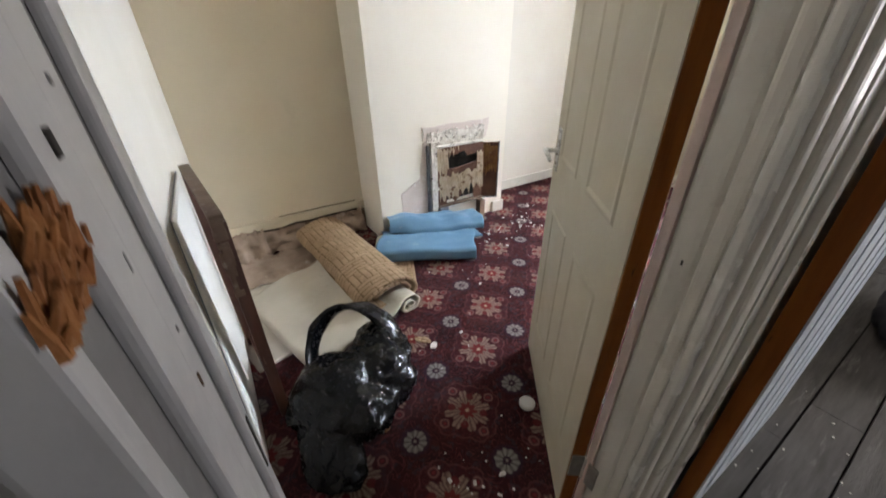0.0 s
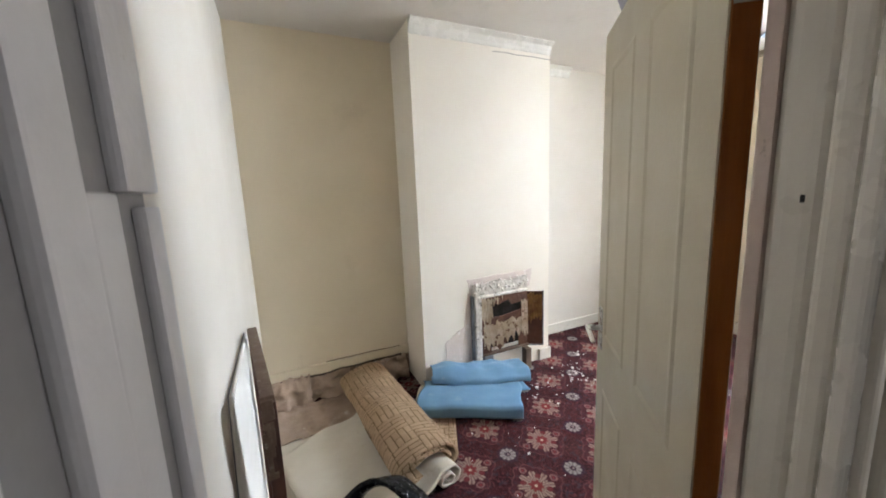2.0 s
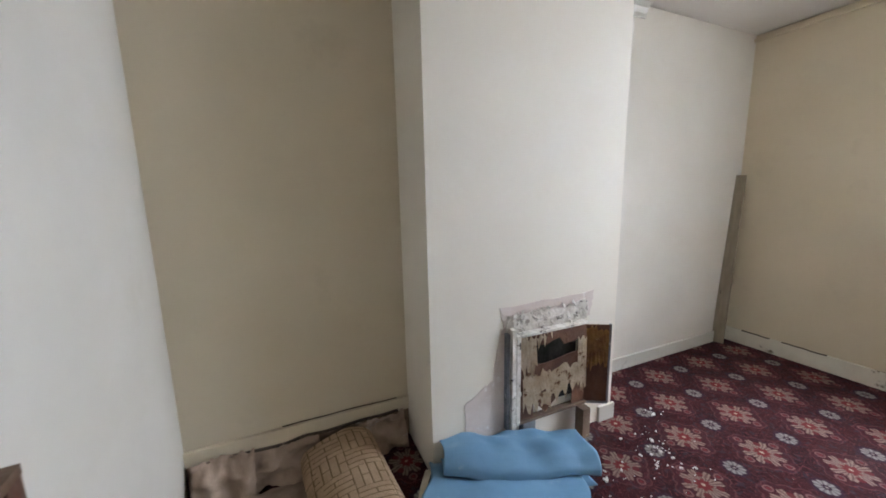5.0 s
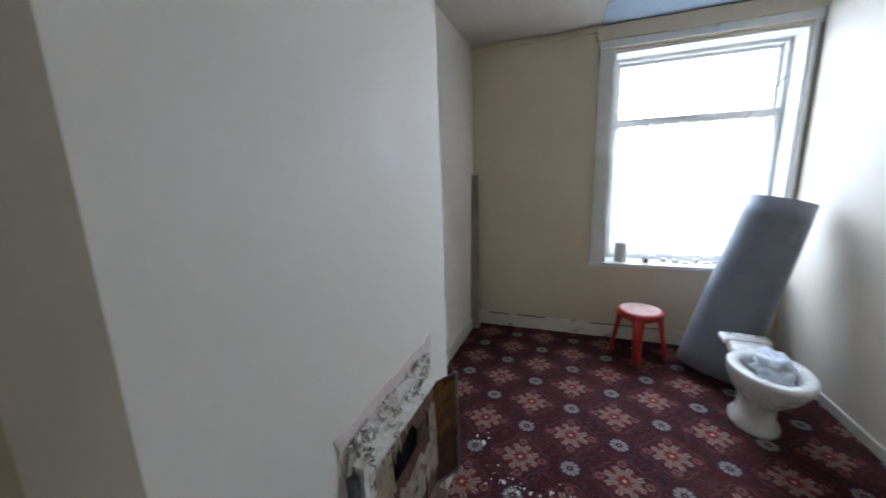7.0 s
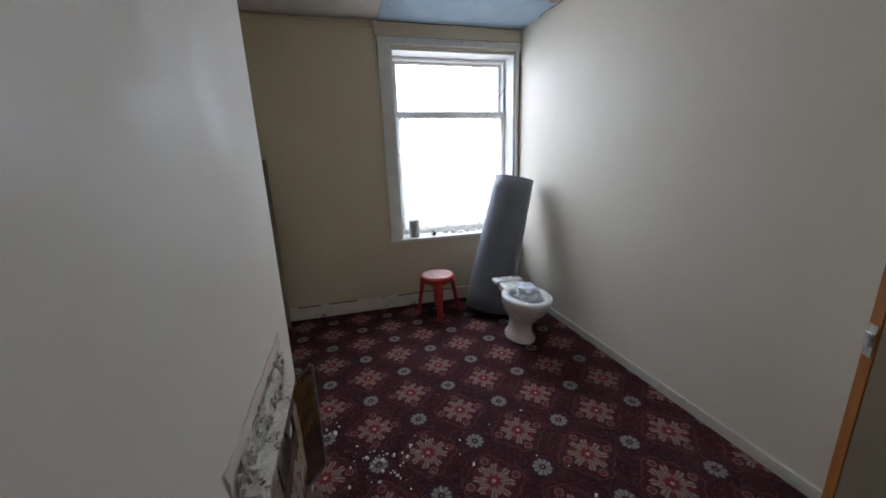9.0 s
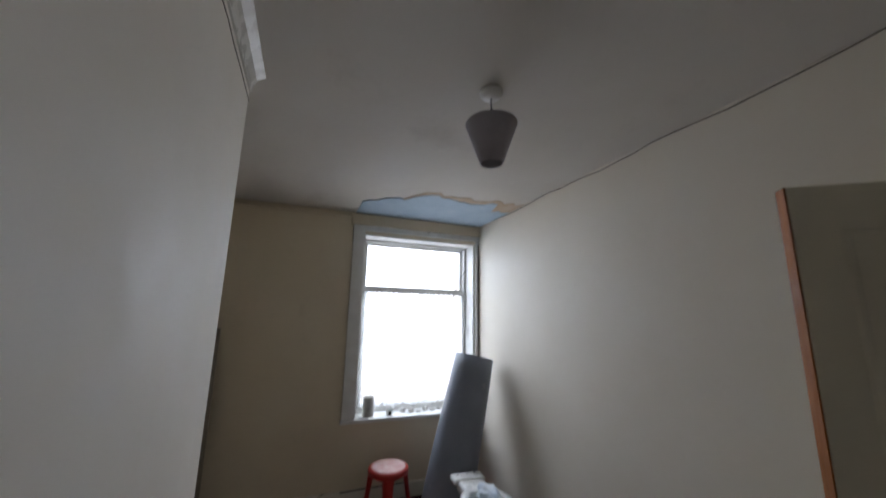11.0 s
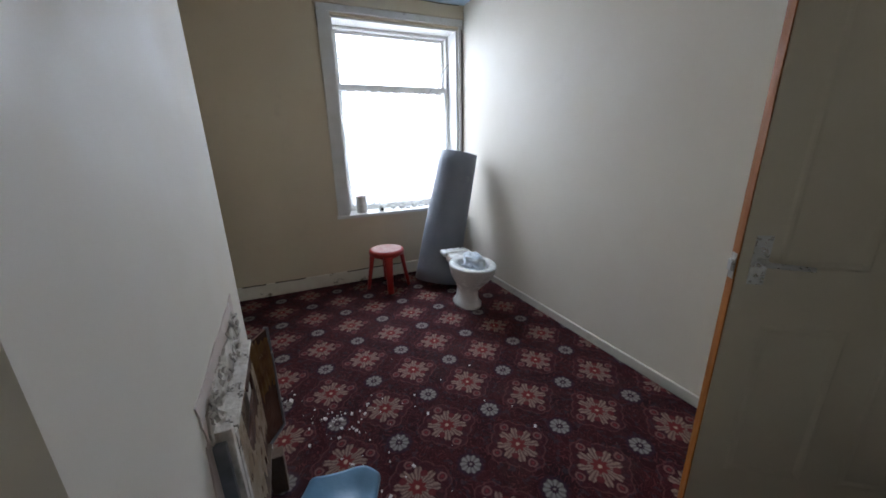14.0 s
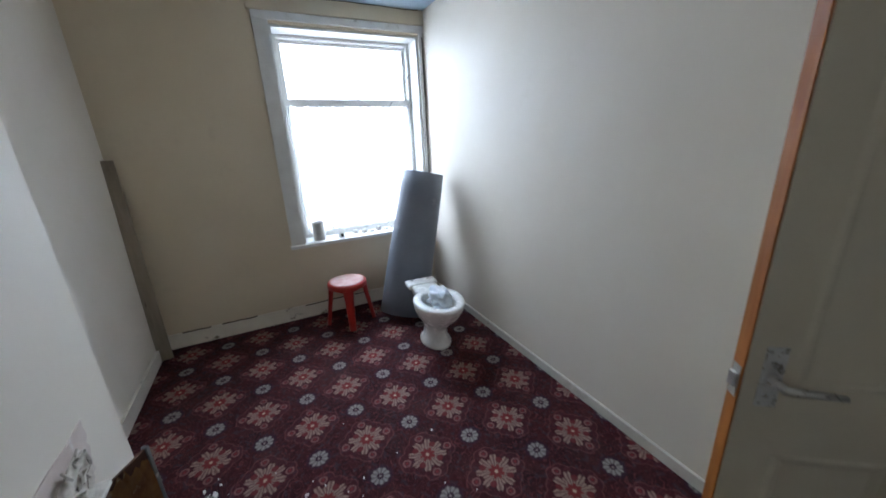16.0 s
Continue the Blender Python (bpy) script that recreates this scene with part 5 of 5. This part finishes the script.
def slumped(cx, cy, rx, ry, rz, seed):
    """A slack plastic bag lump: broad hollows with a few sharp creases."""
    bm = bmesh.new()
    bmesh.ops.create_icosphere(bm, subdivisions=5, radius=1.0)
    off = Vector((seed * 3.1, seed * 1.7, seed * 0.9))
    for v in bm.verts:
        n = v.co.normalized()
        broad = noise.noise(n * 1.1 + off) * 0.38
        p = n * 1.5 + off + Vector((noise.noise(n * 1.5 + off), noise.noise(n * 1.5 - off), 0)) * 0.8
        crease = (0.35 - abs(noise.noise(p))) * 0.30 + (0.3 - abs(noise.noise(p * 2.8))) * 0.12 + (0.3 - abs(noise.noise(p * 6.0))) * 0.035
        q = 1 + broad + crease
        z = max(-0.55, n.z) * rz * q + rz * 0.55
        v.co = (cx + n.x * rx * q, cy + n.y * ry * q, max(0.004, z))
    return bm


part("body", slumped(0.50, 0.80, 0.22, 0.23, 0.13, 2), M_BAG, binbag, "", True)
part("fold", slumped(0.70, 0.92, 0.12, 0.15, 0.12, 7), M_BAG, binbag, "", True)
part("fold", slumped(0.36, 0.62, 0.10, 0.17, 0.08, 11), M_BAG, binbag, "", True)


def neck_mesh(wide=0.052, flat=0.016, nu=70, nv=14):
    """A twisted flattened tube that arches up from the bag."""
    bm = bmesh.new()
    rings = []
    for i in range(nu + 1):
        u = i / nu
        a = math.pi * u
        c = Vector((0.58 - 0.19 * math.cos(a), 0.90 + 0.20 * math.sin(a), 0.10 + 0.17 * math.sin(a) ** 0.8))
        out = Vector((-math.cos(a), 0.5 * math.sin(a), math.sin(a))).normalized()
        side_ = Vector((0.2, 0.9, -0.3)).normalized()
        tw = 0.9 * math.sin(u * 5)
        e1 = out * math.cos(tw) + side_ * math.sin(tw)
        e2 = side_ * math.cos(tw) - out * math.sin(tw)
        row = []
        for k in range(nv):
            b = 2 * math.pi * k / nv
            q = 1 + 0.28 * noise.noise(Vector((u * 9, math.cos(b) * 1.3, math.sin(b) * 1.3)))
            row.append(bm.verts.new(c + e2 * (wide * q * math.cos(b)) + e1 * (flat * q * math.sin(b))))
        rings.append(row)
    for p, q in zip(rings, rings[1:]):
        for k in range(nv):
            bm.faces.new((p[k], p[(k + 1) % nv], q[(k + 1) % nv], q[k]))
    bm.faces.new(rings[0][::-1])
    bm.faces.new(rings[-1])
    return bm


part("neck", neck_mesh(), M_BAG, binbag, "twisted black neck of the bag", True)

# ---- litter on the floor ----
bm = bmesh.new()
rnd = random.Random(77)
spots = [(2.42, 1.76, 0.12, 22), (2.36, 1.66, 0.14, 20), (2.66, 1.94, 0.05, 4), (2.05, 1.58, 0.2, 16), (1.98, 1.70, 0.14, 12), (0.80, 0.18, 0.20, 22), (2.3, 1.3, 0.5, 16), (1.4, 1.25, 0.5, 14), (2.6, 2.0, 0.2, 18), (0.8, 0.7, 0.3, 10)]
for cx, cy, spread, count in spots:
    for _ in range(count):
        x, y = rnd.gauss(cx, spread * 0.5), rnd.gauss(cy, spread * 0.5)
        if not (0.3 < x < 4.2 and 0.02 < y < 2.0):
            continue
        s = rnd.choice((0.002, 0.003, 0.003, 0.004, 0.005, 0.008))
        box(bm, (-s, -s * 0.7, 0.0), (s, s * 0.6, s * 0.7), 0, pose(x, y, 0.001, rnd.uniform(-15, 15), rnd.uniform(-15, 15), rnd.uniform(0, 360)))
tagged(obj("plaster_crumbs", bm, M_RUBBLE), "scattered white crumbs of fallen plaster on the carpet", "rubble", "", "stuff")


def chip(x, y, sx, sy, turn, material, label, name="plaster_piece", seed=1):
    r = random.Random(seed)
    pts = [(sx * math.cos(a) * r.uniform(0.6, 1.1), sy * math.sin(a) * r.uniform(0.6, 1.1)) for a in [2 * math.pi * k / 9 for k in range(9)]]
    ob = obj(name, prism(pts, 0.0, 0.007), material)
    ob.matrix_world = pose(x, y, 0.001, 0, 0, turn)
    return tagged(ob, label, "debris", "loose pieces on the floor")


chip(0.68, 0.13, 0.030, 0.018, 60, M_TORNPAPER, "torn beige scrap of wallpaper on the carpet", "paper_scrap", 1)
chip(0.76, 0.075, 0.045, 0.013, 70, M_TORNPAPER, "narrow torn beige wallpaper strip on the carpet", "paper_scrap", 2)
chip(0.55, 0.11, 0.050, 0.020, 80, M_TORNPAPER, "torn beige scrap of wallpaper by the doorway", "paper_scrap", 3)
chip(0.84, 0.21, 0.016, 0.008, 0, M_RUBBLE, "white plaster chip on the carpet", seed=4)
chip(2.665, 1.945, 0.020, 0.011, 10, M_RUBBLE, "white plaster chip on the carpet", seed=5)
chip(1.99, 1.70, 0.022, 0.008, 40, M_RUBBLE, "white plaster chip on the carpet", seed=6)
chip(2.44, 1.79, 0.016, 0.010, 40, M_RUBBLE, "white plaster chip on the carpet", seed=7)
chip(0.93, 0.95, 0.060, 0.022, 130, M_WEAVE, "small torn beige carpet scrap", "carpet_scrap", 8)
chip(0.96, 0.88, 0.030, 0.022, 30, M_RUBBLE, "pale crushed paper scrap on the carpet", "paper_scrap", 9)
stop_ = thing("door_stop", "round white plastic door stop on the carpet by the door", "door stop", at=Matrix.Translation((1.115, 0.37, 0)))
part("disc", lathe([(0.0, 0.0), (0.033, 0.0), (0.034, 0.012), (0.026, 0.02), (0.0, 0.021)], 24), M_PLASTICW, stop_, "", True)
peel = obj("orange_peel", crumple(0.565, 0.60, 0.0, 0.022, 0.018, 0.012, 0.6, 5, 2), M_YELLOWED, None, "", True)
tagged(peel, "small orange-brown scrap lying by the bin bag", "debris")

# ---- dark bundle in the bare room ----
bundle = tagged(obj("cloth_bundle", crumple(3.05, -0.52, 0.0, 0.42, 0.24, 0.30, 0.5, 9, 4), M_NAVY, None, "", True), "dark heap of cloth on bare floorboards", "cloth")
tagged(obj("plaster_piece", boxed((1.23, -0.42, 0.0), (1.29, -0.385, 0.008), 0.002), M_RUBBLE), "white plaster chip on the floorboards", "debris", "loose pieces on the floor")
bm = bmesh.new()
rnd = random.Random(78)
for _ in range(45):
    x, y = rnd.uniform(0.9, 2.2), rnd.uniform(-0.75, -0.16)
    s = rnd.choice((0.002, 0.002, 0.003, 0.004))
    box(bm, (-s, -s * 0.7, 0.0), (s, s * 0.6, s * 0.6), 0, pose(x, y, 0.0, 0, 0, rnd.uniform(0, 360)))
tagged(obj("dust_crumbs", bm, M_RUBBLE), "pale grit scattered on the floorboards", "rubble", "", "stuff")

# ---- floorboards ----
boards = tagged(new("floorboards"), "bare grey worn floorboards with open joints", "floor", "", "structure")
rnd = random.Random(90)
W = 0.163
for r in range(20):
    y1 = -0.122 - r * W
    y0 = y1 - W + 0.008
    if y0 < -3.3:
        break
    x = -1.5
    while x < 4.45:
        ln = rnd.uniform(1.1, 2.4)
        x1 = min(4.45, x + ln)
        dz = rnd.uniform(-0.002, 0.001)
        part("board", boxed((x + 0.0015, y0, -0.028), (x1 - 0.0015, y1, dz), 0.0), M_PLANKS, boards)
        x = x1
